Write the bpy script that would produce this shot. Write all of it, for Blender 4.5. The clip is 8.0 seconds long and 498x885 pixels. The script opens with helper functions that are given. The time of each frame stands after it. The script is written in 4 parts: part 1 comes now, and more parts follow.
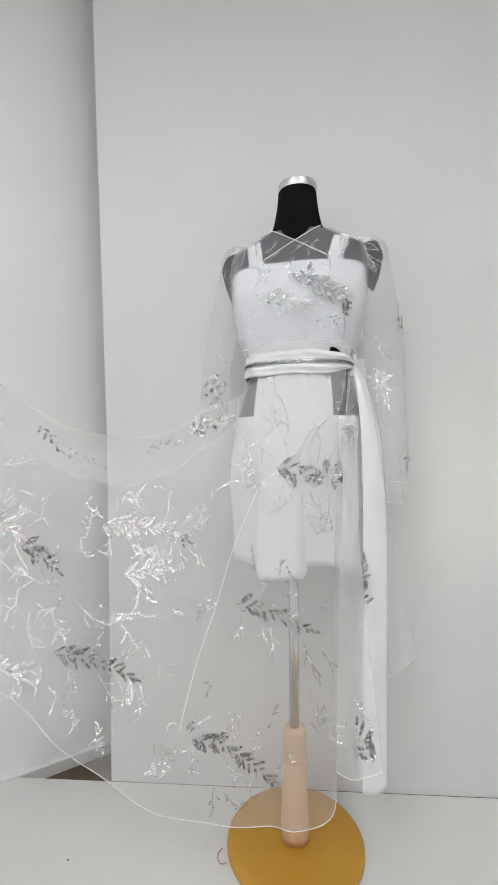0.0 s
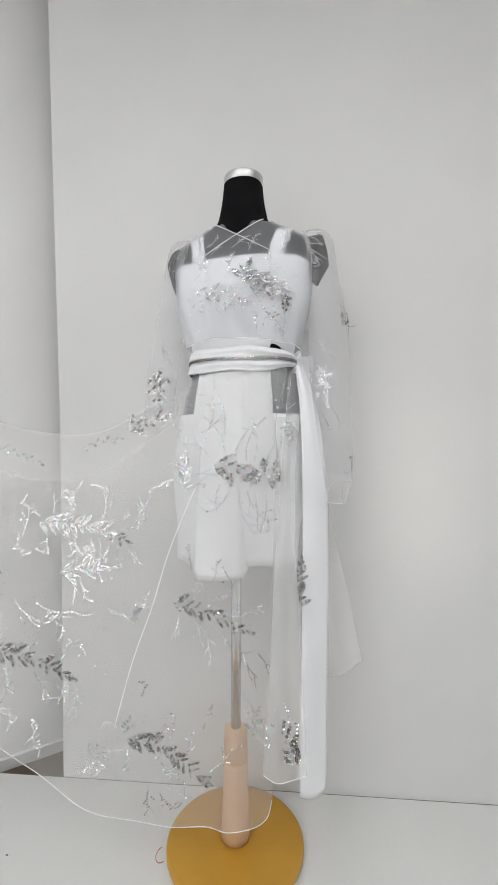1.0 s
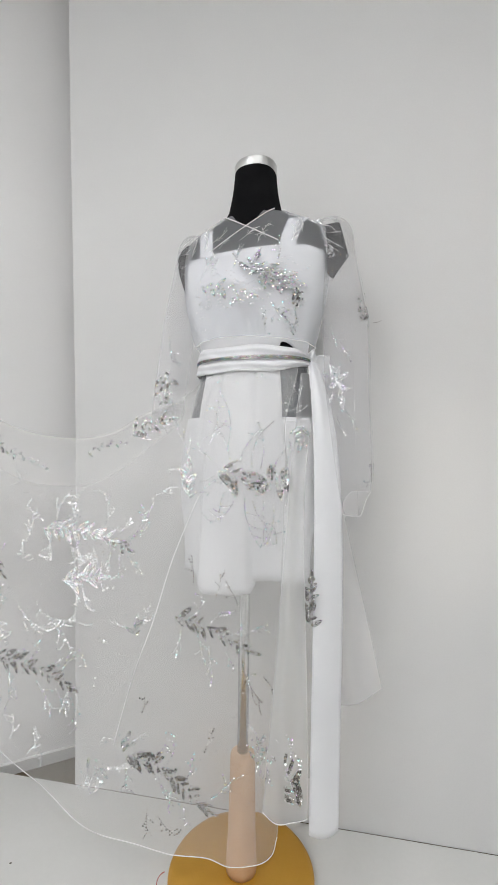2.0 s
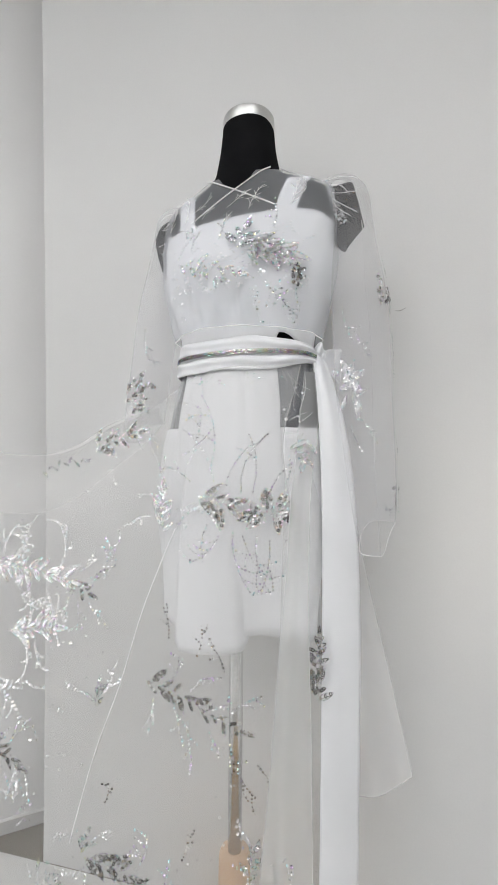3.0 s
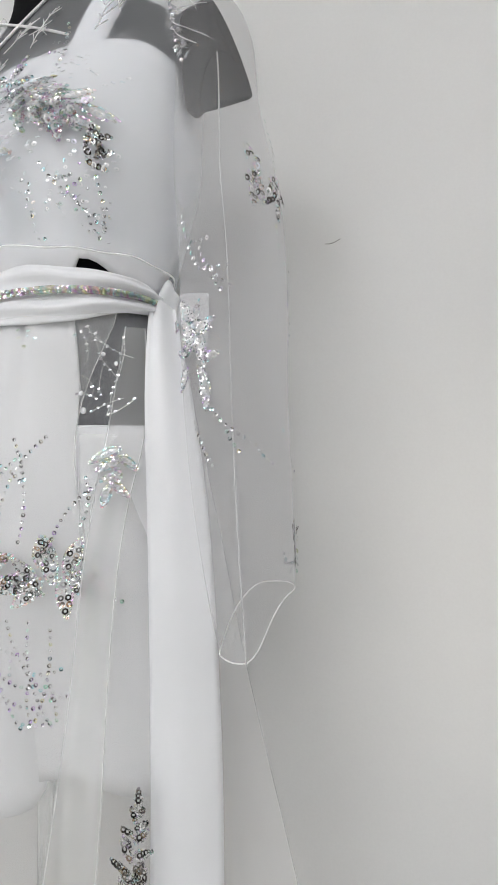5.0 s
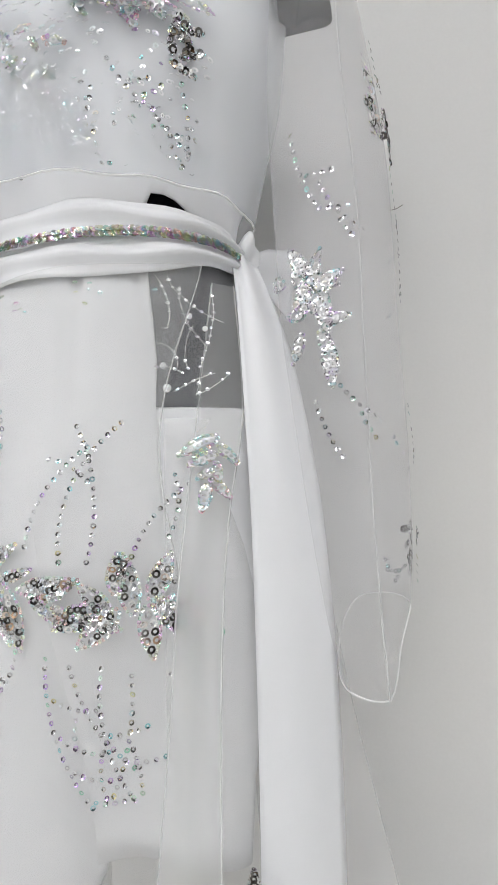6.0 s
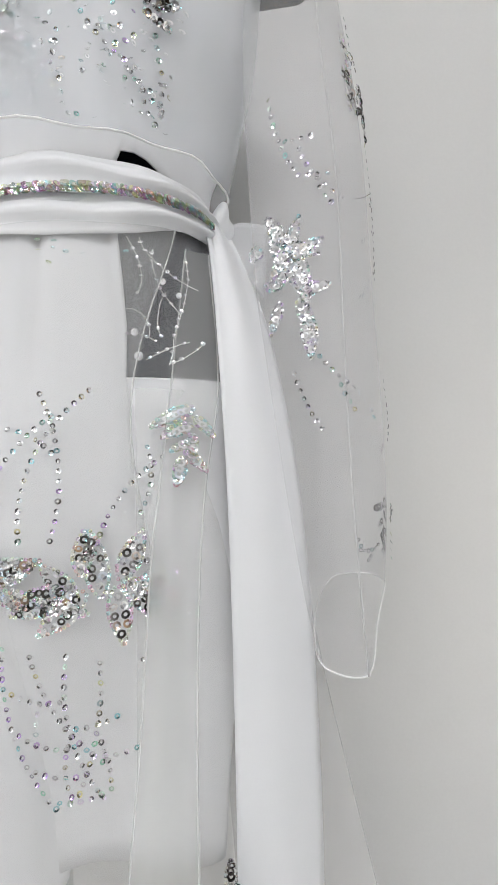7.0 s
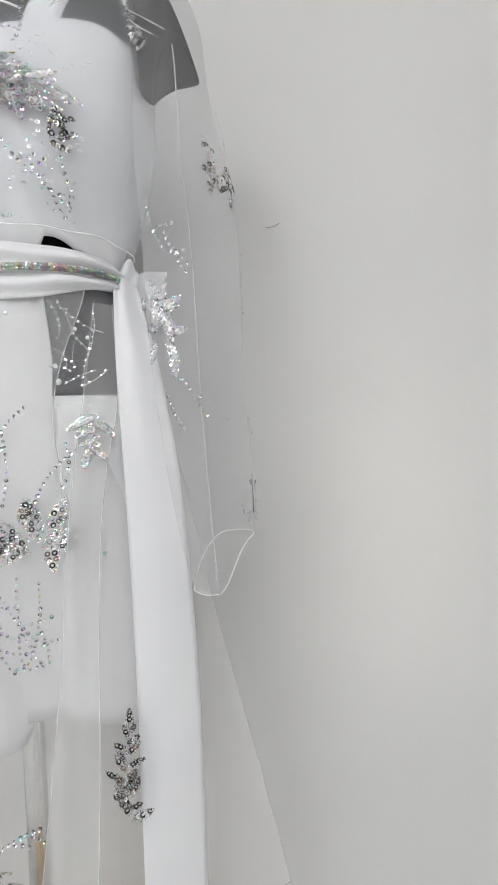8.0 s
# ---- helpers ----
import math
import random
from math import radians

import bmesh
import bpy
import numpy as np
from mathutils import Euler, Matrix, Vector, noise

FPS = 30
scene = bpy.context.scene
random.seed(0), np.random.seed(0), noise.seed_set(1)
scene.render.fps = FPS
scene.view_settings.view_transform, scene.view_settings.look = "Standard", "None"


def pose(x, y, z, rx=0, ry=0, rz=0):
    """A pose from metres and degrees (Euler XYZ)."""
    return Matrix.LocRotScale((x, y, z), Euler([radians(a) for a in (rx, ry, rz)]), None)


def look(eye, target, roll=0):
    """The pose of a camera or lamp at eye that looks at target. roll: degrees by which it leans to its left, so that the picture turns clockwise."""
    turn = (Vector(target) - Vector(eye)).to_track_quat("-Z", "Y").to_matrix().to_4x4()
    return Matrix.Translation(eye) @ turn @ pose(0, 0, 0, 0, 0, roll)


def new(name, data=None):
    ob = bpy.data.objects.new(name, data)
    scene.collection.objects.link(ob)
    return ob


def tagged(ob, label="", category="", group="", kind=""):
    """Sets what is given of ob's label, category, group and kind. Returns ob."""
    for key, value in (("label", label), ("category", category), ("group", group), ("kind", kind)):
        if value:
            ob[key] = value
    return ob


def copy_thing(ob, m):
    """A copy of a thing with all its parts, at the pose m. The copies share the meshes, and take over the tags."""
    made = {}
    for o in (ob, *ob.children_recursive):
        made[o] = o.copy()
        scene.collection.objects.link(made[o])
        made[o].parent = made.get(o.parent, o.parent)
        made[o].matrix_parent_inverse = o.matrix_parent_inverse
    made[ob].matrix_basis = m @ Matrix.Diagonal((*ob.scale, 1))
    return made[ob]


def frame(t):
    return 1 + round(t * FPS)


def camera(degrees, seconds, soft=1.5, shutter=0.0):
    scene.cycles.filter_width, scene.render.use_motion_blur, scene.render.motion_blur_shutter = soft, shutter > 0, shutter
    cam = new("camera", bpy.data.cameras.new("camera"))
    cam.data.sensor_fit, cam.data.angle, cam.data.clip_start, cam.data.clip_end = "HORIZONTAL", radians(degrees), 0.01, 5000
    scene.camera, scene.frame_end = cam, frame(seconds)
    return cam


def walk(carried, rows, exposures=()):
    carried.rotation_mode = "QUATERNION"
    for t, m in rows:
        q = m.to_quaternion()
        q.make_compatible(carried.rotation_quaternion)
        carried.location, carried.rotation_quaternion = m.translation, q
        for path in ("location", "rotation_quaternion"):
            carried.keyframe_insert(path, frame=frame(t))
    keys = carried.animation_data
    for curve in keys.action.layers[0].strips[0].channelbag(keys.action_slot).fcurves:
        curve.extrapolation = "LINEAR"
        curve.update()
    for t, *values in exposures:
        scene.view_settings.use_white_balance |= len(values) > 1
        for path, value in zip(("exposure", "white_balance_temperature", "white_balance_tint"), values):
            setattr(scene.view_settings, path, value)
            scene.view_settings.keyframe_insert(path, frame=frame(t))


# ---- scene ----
cam = camera(59.8, 8.0, soft=1.1)
METRES, EYE, TILT, LEAN, TURN = 1.35, 0.97, 0.0, 0.0, 3.5
ROWS = [
    (0.0, 0.0, 0.0, 0.0, 0.0, 1.26, 0.17),
    (0.5, 0.0507, 0.0031, -0.0004, -0.66, 0.93, 0.15),
    (1.0, 0.1156, 0.012, 0.0055, 1.0, 0.63, -0.18),
    (1.5, 0.1648, 0.0321, 0.0104, 4.75, 0.5, -0.57),
    (3.0, 0.1881, 0.2105, 0.0273, 9.16, 1.78, -0.51),
    (3.5, 0.2529, 0.3281, 0.0415, 11.55, 1.91, -0.48),
    (4.0, 0.3447, 0.4015, 0.0434, 13.2, 1.79, -0.79),
    (5.5, 0.2668, 0.4824, 0.0402, 8.64, 1.43, 0.8),
    (6.0, 0.2089, 0.5062, 0.0379, 4.7, 1.22, 1.0),
    (6.5, 0.1876, 0.5183, 0.0303, 1.43, 0.96, 0.95),
    (7.0, 0.1989, 0.5146, 0.0232, -0.82, 1.44, 1.03),
    (7.5, 0.239, 0.4773, 0.0368, 0.36, -0.02, 1.59),
    (8.0, 0.2941, 0.4174, 0.0336, 1.84, -1.88, 1.94),
]
walk(cam, [(t, pose(0, 0, EYE, TILT, LEAN, TURN) @ pose(METRES * x, METRES * y, METRES * z, 90 + pitch, roll, yaw)) for t, x, y, z, yaw, pitch, roll in ROWS])

# ---- world and light ----
world = bpy.data.worlds.new("world")
scene.world = world
world.use_nodes = True
wnt = world.node_tree
sky = wnt.nodes.new("ShaderNodeTexSky")
sky.sky_type, sky.sun_disc, sky.sun_elevation, sky.sun_rotation = "NISHITA", False, radians(9), radians(183)
wnt.links.new(sky.outputs["Color"], wnt.nodes["Background"].inputs["Color"])
wnt.nodes["Background"].inputs["Strength"].default_value = 0.1


def area_lamp(name, m, sx, sy, watts, colour):
    lamp = bpy.data.lights.new(name, "AREA")
    lamp.shape, lamp.size, lamp.size_y, lamp.energy, lamp.color = "RECTANGLE", sx, sy, watts, colour
    ob = new(name, lamp)
    ob.matrix_world = m
    return ob


# low sun through an added, unseen slit behind the camera, lighting the board's patch
sun = bpy.data.lights.new("sun", "SUN")
sun.energy, sun.angle, sun.color = 0.42, radians(4), (1.0, 0.93, 0.8)
new("sun", sun).matrix_world = look((0.8, -3.1, 1.49), (0.53, 1.243, 0.88))
CEIL = 2.75
PANELS = [(-0.72, -0.7), (0.75, -0.7), (-0.72, -2.2), (0.75, -2.2)]
for px_, py_ in PANELS:
    area_lamp("panel_lamp", pose(px_, py_, CEIL - 0.035), 0.58, 0.58, 10.2, (0.957, 0.967, 1.0))
# left fill, at an unseen window added in the wall beside the camera
area_lamp("left_fill_lamp", pose(-1.27, -0.75, 1.45, 0, -90, 0), 1.5, 1.2, 6.0, (0.93, 0.97, 1.0))


# ---- materials ----
def material(name):
    m = bpy.data.materials.new(name)
    m.use_nodes = True
    return m, m.node_tree.nodes, m.node_tree.links, m.node_tree.nodes["Principled BSDF"]


def ramp(nodes, stops):
    r = nodes.new("ShaderNodeValToRGB")
    r.color_ramp.elements[0].position, r.color_ramp.elements[0].color = stops[0][0], (*stops[0][1], 1)
    r.color_ramp.elements[1].position, r.color_ramp.elements[1].color = stops[-1][0], (*stops[-1][1], 1)
    for p, c in stops[1:-1]:
        r.color_ramp.elements.new(p).color = (*c, 1)
    return r


def noisy(name, low, high, scale=6.0, fine=120.0, rough=0.6, bump=0.05, metal=0.0, distance=0.001, sheen=0.0):
    """A surface with a broad tone variation and a fine grain that also gives relief."""
    m, n, l, p = material(name)
    tc = n.new("ShaderNodeTexCoord")
    a, b = n.new("ShaderNodeTexNoise"), n.new("ShaderNodeTexNoise")
    a.inputs["Scale"].default_value, a.inputs["Detail"].default_value = scale, 4
    b.inputs["Scale"].default_value, b.inputs["Detail"].default_value = fine, 3
    mix = n.new("ShaderNodeMath")
    mix.operation = "MULTIPLY_ADD"
    mix.inputs[1].default_value = 0.3
    for t in (a, b):
        l.new(tc.outputs["Object"], t.inputs["Vector"])
    l.new(b.outputs["Fac"], mix.inputs[0])
    l.new(a.outputs["Fac"], mix.inputs[2])
    r = ramp(n, [(0.4, low), (0.9, high)])
    l.new(mix.outputs[0], r.inputs["Fac"])
    l.new(r.outputs["Color"], p.inputs["Base Color"])
    p.inputs["Roughness"].default_value, p.inputs["Metallic"].default_value = rough, metal
    p.inputs["Sheen Weight"].default_value = sheen
    bu = n.new("ShaderNodeBump")
    bu.inputs["Strength"].default_value, bu.inputs["Distance"].default_value = bump, distance
    l.new(b.outputs["Fac"], bu.inputs["Height"])
    l.new(bu.outputs["Normal"], p.inputs["Normal"])
    return m


def tulle(name, cover, thread, colour, cells=0):
    """Sheer cloth; with cells, a net of threads round small openings."""
    m, n, l, p = material(name)
    n.remove(p)
    out = n["Material Output"]
    tc = n.new("ShaderNodeTexCoord")
    no = n.new("ShaderNodeTexNoise")
    no.inputs["Scale"].default_value, no.inputs["Detail"].default_value = 4, 1
    l.new(tc.outputs["Object"], no.inputs["Vector"])
    if cells:
        v = n.new("ShaderNodeTexVoronoi")
        v.feature = "DISTANCE_TO_EDGE"
        v.inputs["Scale"].default_value, v.inputs["Randomness"].default_value = cells, 1.0
        l.new(tc.outputs["Object"], v.inputs["Vector"])
        r = ramp(n, [(0.10, (thread,) * 3), (0.24, (cover,) * 3)])
        l.new(v.outputs["Distance"], r.inputs["Fac"])
    else:
        r = n.new("ShaderNodeRGB")
        r.outputs[0].default_value = (*(0.5 * (cover + thread),) * 3, 1)
    k = n.new("ShaderNodeMapRange")
    k.inputs["To Min"].default_value, k.inputs["To Max"].default_value = 0.9, 1.1
    l.new(no.outputs["Fac"], k.inputs["Value"])
    mul = n.new("ShaderNodeMath")
    mul.operation = "MULTIPLY"
    l.new(r.outputs["Color"], mul.inputs[0])
    l.new(k.outputs["Result"], mul.inputs[1])
    d, t, half, tr, mx = (n.new("ShaderNodeBsdf" + k) if k[0] != "M" else n.new("ShaderNodeMixShader") for k in ("Diffuse", "Translucent", "Mix", "Transparent", "Mix2"))
    for s in (d, t):
        s.inputs["Color"].default_value = (*colour, 1)
    half.inputs[0].default_value = 0.45
    l.new(d.outputs[0], half.inputs[1])
    l.new(t.outputs[0], half.inputs[2])
    l.new(mul.outputs[0], mx.inputs[0])
    l.new(tr.outputs[0], mx.inputs[1])
    l.new(half.outputs[0], mx.inputs[2])
    l.new(mx.outputs[0], out.inputs["Surface"])
    return m


def sequin(name, stops, rough, metal=1.0):
    m, n, l, p = material(name)
    g = n.new("ShaderNodeNewGeometry")
    r = ramp(n, stops)
    l.new(g.outputs["Random Per Island"], r.inputs["Fac"])
    l.new(r.outputs["Color"], p.inputs["Base Color"])
    p.inputs["Metallic"].default_value, p.inputs["Roughness"].default_value = metal, rough
    return m


BOARD = noisy("white_board_paint", (0.70, 0.70, 0.695), (0.76, 0.76, 0.755), 1.6, 260, 0.5, 0.03)
WALL = noisy("wall_paint", (0.86, 0.855, 0.85), (0.90, 0.895, 0.89), 2.2, 180, 0.75, 0.08)
PLAT = noisy("platform_laminate", (0.69, 0.69, 0.67), (0.75, 0.75, 0.73), 3.0, 90, 0.4, 0.02)
FLOOR = noisy("brown_floor", (0.10, 0.075, 0.045), (0.17, 0.13, 0.08), 5, 60, 0.45, 0.1)
DARKWALL = noisy("dark_grey_paint", (0.10, 0.10, 0.105), (0.16, 0.16, 0.165), 3, 120, 0.7, 0.08)
CEILING = noisy("ceiling_paint", (0.74, 0.74, 0.73), (0.8, 0.8, 0.79), 3, 150, 0.85, 0.1)
SKIRTING = noisy("skirting_paint", (0.7, 0.7, 0.69), (0.78, 0.78, 0.77), 5, 120, 0.4, 0.03)
CREPE = noisy("white_crepe", (0.82, 0.825, 0.845), (0.86, 0.865, 0.885), 14, 1500, 0.75, 0.035, 0.0, 0.0004, 0.15)
SATIN = noisy("white_satin", (0.84, 0.848, 0.87), (0.88, 0.888, 0.91), 10, 900, 0.5, 0.03, 0.0, 0.0004, 0.2)
VELVET = noisy("black_velvet", (0.006, 0.006, 0.007), (0.012, 0.012, 0.013), 12, 900, 0.95, 0.3, 0.0, 0.0006)
VELVET.node_tree.nodes["Principled BSDF"].inputs["Specular IOR Level"].default_value = 0.08
STEEL = noisy("brushed_steel", (0.58, 0.58, 0.57), (0.72, 0.72, 0.71), 20, 300, 0.42, 0.05, 1.0)
CHROME = noisy("polished_steel", (0.68, 0.68, 0.68), (0.76, 0.76, 0.76), 20, 300, 0.26, 0.02, 1.0)
GOLD = noisy("gold_paint", (0.54, 0.285, 0.032), (0.62, 0.34, 0.048), 7, 300, 0.36, 0.03, 0.25)
WOOD = noisy("pale_wood", (0.62, 0.40, 0.24), (0.72, 0.49, 0.31), 18, 220, 0.55, 0.08)
THREAD = noisy("pink_thread", (0.5, 0.18, 0.16), (0.6, 0.25, 0.22), 30, 500, 0.8, 0.1)
HAIR = noisy("dark_fibre", (0.16, 0.15, 0.14), (0.24, 0.22, 0.21), 30, 500, 0.7, 0.1)
TRIM = noisy("white_cord", (0.84, 0.84, 0.84), (0.9, 0.9, 0.9), 30, 1200, 0.6, 0.1)
TULLE = tulle("white_tulle", 0.24, 0.28, (0.88, 0.88, 0.87))
TULLE_DOUBLE = tulle("double_white_tulle", 0.40, 0.46, (0.95, 0.95, 0.95))
TULLE_FOLD = tulle("folded_white_tulle", 0.27, 0.31, (0.93, 0.93, 0.93))
TULLE_FINE = tulle("sheer_blouse_tulle", 0.27, 0.33, (0.92, 0.94, 0.98))
TULLE_SLEEVE = tulle("sleeve_tulle", 0.22, 0.27, (0.93, 0.93, 0.95))
TULLE_NET = tulle("net_tulle", 0.20, 0.50, (0.90, 0.92, 0.96), 760)
BRIGHT = sequin("silver_sequin", [(0.0, (0.97, 0.97, 0.97)), (0.62, (0.9, 0.9, 0.92)), (0.72, (0.78, 0.92, 0.96)), (0.82, (0.96, 0.88, 0.8)), (0.9, (0.86, 0.8, 0.96)), (1.0, (0.75, 0.95, 0.88))], 0.26, 0.6)
RAINBOW = sequin("rainbow_sequin", [(0.0, (0.9, 0.9, 0.9)), (0.2, (0.5, 0.85, 0.9)), (0.4, (0.9, 0.9, 0.55)), (0.55, (0.8, 0.8, 0.85)), (0.7, (0.8, 0.55, 0.9)), (0.85, (0.95, 0.65, 0.6)), (1.0, (0.55, 0.85, 0.65))], 0.2, 0.75)
# DARK: dark reflections and white sparkle on the sequins, put into their colours
DARK = sequin("dark_reflection_sequin", [(0.0, (0.04, 0.038, 0.036)), (0.34, (0.13, 0.12, 0.115)), (0.52, (0.28, 0.26, 0.23)), (0.64, (0.32, 0.23, 0.14)), (0.76, (0.5, 0.5, 0.48)), (0.88, (0.8, 0.8, 0.8)), (1.0, (0.95, 0.95, 0.95))], 0.16)
# MIXED: mirrored darks and white glints both held in the colour ramp
MIXED = sequin("mixed_sequin", [(0.0, (0.05, 0.048, 0.045)), (0.26, (0.16, 0.15, 0.14)), (0.34, (0.6, 0.6, 0.6)), (0.7, (0.92, 0.92, 0.92)), (0.8, (0.5, 0.34, 0.22)), (0.9, (0.72, 0.8, 0.92)), (1.0, (0.95, 0.93, 0.9))], 0.16, 0.85)
# HOLO: real tints; the grey base stands in for darker reflected surroundings
HOLO = sequin("holographic_sequin", [(0.0, (0.5, 0.5, 0.51)), (0.35, (0.66, 0.66, 0.68)), (0.5, (0.3, 0.6, 0.65)), (0.6, (0.7, 0.65, 0.4)), (0.7, (0.45, 0.45, 0.5)), (0.8, (0.55, 0.4, 0.7)), (0.9, (0.8, 0.8, 0.8)), (1.0, (0.35, 0.65, 0.5))], 0.15)
m_glow, n_, l_, p_ = material("lamp_diffuser")
p_.inputs["Base Color"].default_value = (0.9, 0.9, 0.9, 1)
p_.inputs["Emission Color"].default_value = (1, 0.98, 0.95, 1)
p_.inputs["Emission Strength"].default_value = 6.0
GLOW = m_glow
m_glass, n_, l_, p_ = material("window_glass")
p_.inputs["Transmission Weight"].default_value, p_.inputs["Roughness"].default_value = 1.0, 0.02
GLASS = m_glass


# ---- mesh helpers ----
def part(name, bm, mat, parent=None, label="", smooth=True):
    me = bpy.data.meshes.new(name)
    bm.normal_update()
    bm.to_mesh(me)
    bm.free()
    for mm in mat if isinstance(mat, (list, tuple)) else [mat]:
        me.materials.append(mm)
    for f in me.polygons:
        f.use_smooth = smooth
    ob = new(name, me)
    if parent is not None:
        ob.parent = parent
    if label:
        ob["label"] = label
    return ob


def thing(name, label, category, at=(0, 0, 0), group=""):
    """An empty at the base of a thing; its parts are modelled in world metres."""
    ob = new(name)
    ob.location = at
    ob.empty_display_size = 0.05
    return tagged(ob, label, category, group)


def under(ob, parent):
    ob.parent = parent
    ob.matrix_parent_inverse = Matrix.Translation(parent.location).inverted()
    return ob


def add_box(bm, x0, y0, z0, x1, y1, z1, bevel=0.0):
    r = bmesh.ops.create_cube(bm, size=1, matrix=Matrix.Translation(((x0 + x1) / 2, (y0 + y1) / 2, (z0 + z1) / 2)) @ Matrix.Diagonal((x1 - x0, y1 - y0, z1 - z0, 1)))
    if bevel:
        es = list({e for v in r["verts"] for e in v.link_edges})
        bmesh.ops.bevel(bm, geom=es, offset=bevel, segments=2, affect="EDGES", profile=0.5)
    return bm


def prism(points, z0, z1):
    """An upright block over a ground outline."""
    bm = bmesh.new()
    a = [bm.verts.new((x, y, z0)) for x, y in points]
    b = [bm.verts.new((x, y, z1)) for x, y in points]
    bm.faces.new(a[::-1])
    bm.faces.new(b)
    for i in range(len(a)):
        j = (i + 1) % len(a)
        bm.faces.new((a[i], a[j], b[j], b[i]))
    bmesh.ops.recalc_face_normals(bm, faces=bm.faces)
    return bm


def grid(fn, us, vs, keep=None, wrap=False, bm=None):
    """A sheet through fn(u, v); keep(u, v) says which cells stay."""
    bm = bm or bmesh.new()
    n = len(us) - 1 if wrap else len(us)
    rows = [[bm.verts.new(fn(us[i], v)) for i in range(n)] for v in vs]
    for j in range(len(vs) - 1):
        for i in range(len(us) - 1):
            k = (i + 1) % n
            if keep is None or keep((us[i] + us[i + 1]) / 2, (vs[j] + vs[j + 1]) / 2):
                bm.faces.new((rows[j][i], rows[j][k], rows[j + 1][k], rows[j + 1][i]))
    loose = [v for v in bm.verts if not v.link_faces]
    bmesh.ops.delete(bm, geom=loose, context="VERTS")
    return bm


def tube(points, radius, sides=6, bm=None):
    """A round cord through points."""
    bm = bm or bmesh.new()
    pts = [Vector(p) for p in points]
    rings = []
    for i, p in enumerate(pts):
        d = (pts[min(i + 1, len(pts) - 1)] - pts[max(i - 1, 0)]).normalized()
        side = d.cross(Vector((0, 1, 0.2))).normalized()
        up = side.cross(d)
        rings.append([bm.verts.new(p + radius * (math.cos(a) * side + math.sin(a) * up)) for a in (2 * math.pi * k / sides for k in range(sides))])
    for a, b in zip(rings, rings[1:]):
        for k in range(sides):
            bm.faces.new((a[k], a[(k + 1) % sides], b[(k + 1) % sides], b[k]))
    bm.faces.new(rings[0][::-1])
    bm.faces.new(rings[-1])
    return bm


def spline(table, s):
    """Catmull-Rom through rows (s, a, b, ...)."""
    i = 0
    while i < len(table) - 2 and s > table[i + 1][0]:
        i += 1
    p1, p2 = table[i], table[i + 1]
    p0, p3 = table[max(i - 1, 0)], table[min(i + 2, len(table) - 1)]
    u = (s - p1[0]) / (p2[0] - p1[0])
    out = []
    for c in range(1, len(p1)):
        h = p2[0] - p1[0]
        m1 = (p2[c] - p0[c]) / max(p2[0] - p0[0], 1e-6) * h
        m2 = (p3[c] - p1[c]) / max(p3[0] - p1[0], 1e-6) * h
        out.append((2 * u**3 - 3 * u**2 + 1) * p1[c] + (u**3 - 2 * u**2 + u) * m1 + (-2 * u**3 + 3 * u**2) * p2[c] + (u**3 - u**2) * m2)
    return out


def lin(a, b, n):
    return [a + (b - a) * i / (n - 1) for i in range(n)]


def smooth01(x):
    x = min(max(x, 0.0), 1.0)
    return x * x * (3 - 2 * x)


def solid(ob, thickness, offset=-1.0):
    md = ob.modifiers.new("solid", "SOLIDIFY")
    md.thickness, md.offset = thickness, offset
    return ob


# ---- the room ----
BY = 1.243  # face of the backdrop board
PZ = 0.023  # top of the platform
FZ = -0.01  # room floor below the platform
bm = add_box(bmesh.new(), -2.6, -3.2, FZ - 0.1, 2.9, 3.0, FZ)
tagged(part("floor", bm, FLOOR, smooth=False), "dark brown room floor below the white platform", "floor", kind="structure")
bm = prism([(-0.765, BY - 0.002), (2.6, BY - 0.002), (2.6, -1.4), (-1.28, -1.4), (-1.28, 0.862)][::-1], FZ, PZ)
tagged(part("platform", bm, PLAT, smooth=False), "low white laminate platform under the dress stand", "platform", kind="structure")
# the backdrop board: its free edge leans a little
bm = bmesh.new()
edge = [(-0.476, PZ), (-0.484, 0.5), (-0.494, 1.02), (-0.512, 1.5), (-0.528, 1.9), (-0.546, 2.4), (-0.556, CEIL)]
fr = [bm.verts.new((x, BY, z)) for x, z in edge]
bk = [bm.verts.new((x - 0.006, BY + 0.03, z)) for x, z in edge]
rf = [bm.verts.new((2.6, BY, z)) for x, z in edge]
rb = [bm.verts.new((2.6, BY + 0.03, z)) for x, z in edge]
for i in range(len(edge) - 1):
    for a, b in ((fr, rf), (bk, fr), (rb, bk)):
        bm.faces.new((a[i], b[i], b[i + 1], a[i + 1]))
bm.faces.new((fr[0], bk[0], rb[0], rf[0]))
tagged(part("wall_north", bm, BOARD, smooth=False), "smooth white backdrop board behind the dress", "wall", kind="structure")
# wall standing at a slant beside the board
A, B_ = (-1.30, 0.845), (-0.200, 1.670)
nx, ny = -0.6, 0.8
bm = prism([A, B_, (B_[0] + 0.1 * nx, B_[1] + 0.1 * ny), (A[0] + 0.1 * nx, A[1] + 0.1 * ny)], FZ, CEIL)
tagged(part("wall_slant", bm, WALL, smooth=False), "plain off-white wall at a slant beside the board", "wall", kind="structure")
bm = prism([(A[0] - 0.012 * nx, A[1] - 0.012 * ny), (B_[0] - 0.012 * nx, B_[1] - 0.012 * ny), (B_[0], B_[1]), (A[0], A[1])], FZ + 0.001, FZ + 0.035)
tagged(part("baseboard", bm, SKIRTING, smooth=False), "white skirting along the foot of the slanted wall", "baseboard", kind="structure")
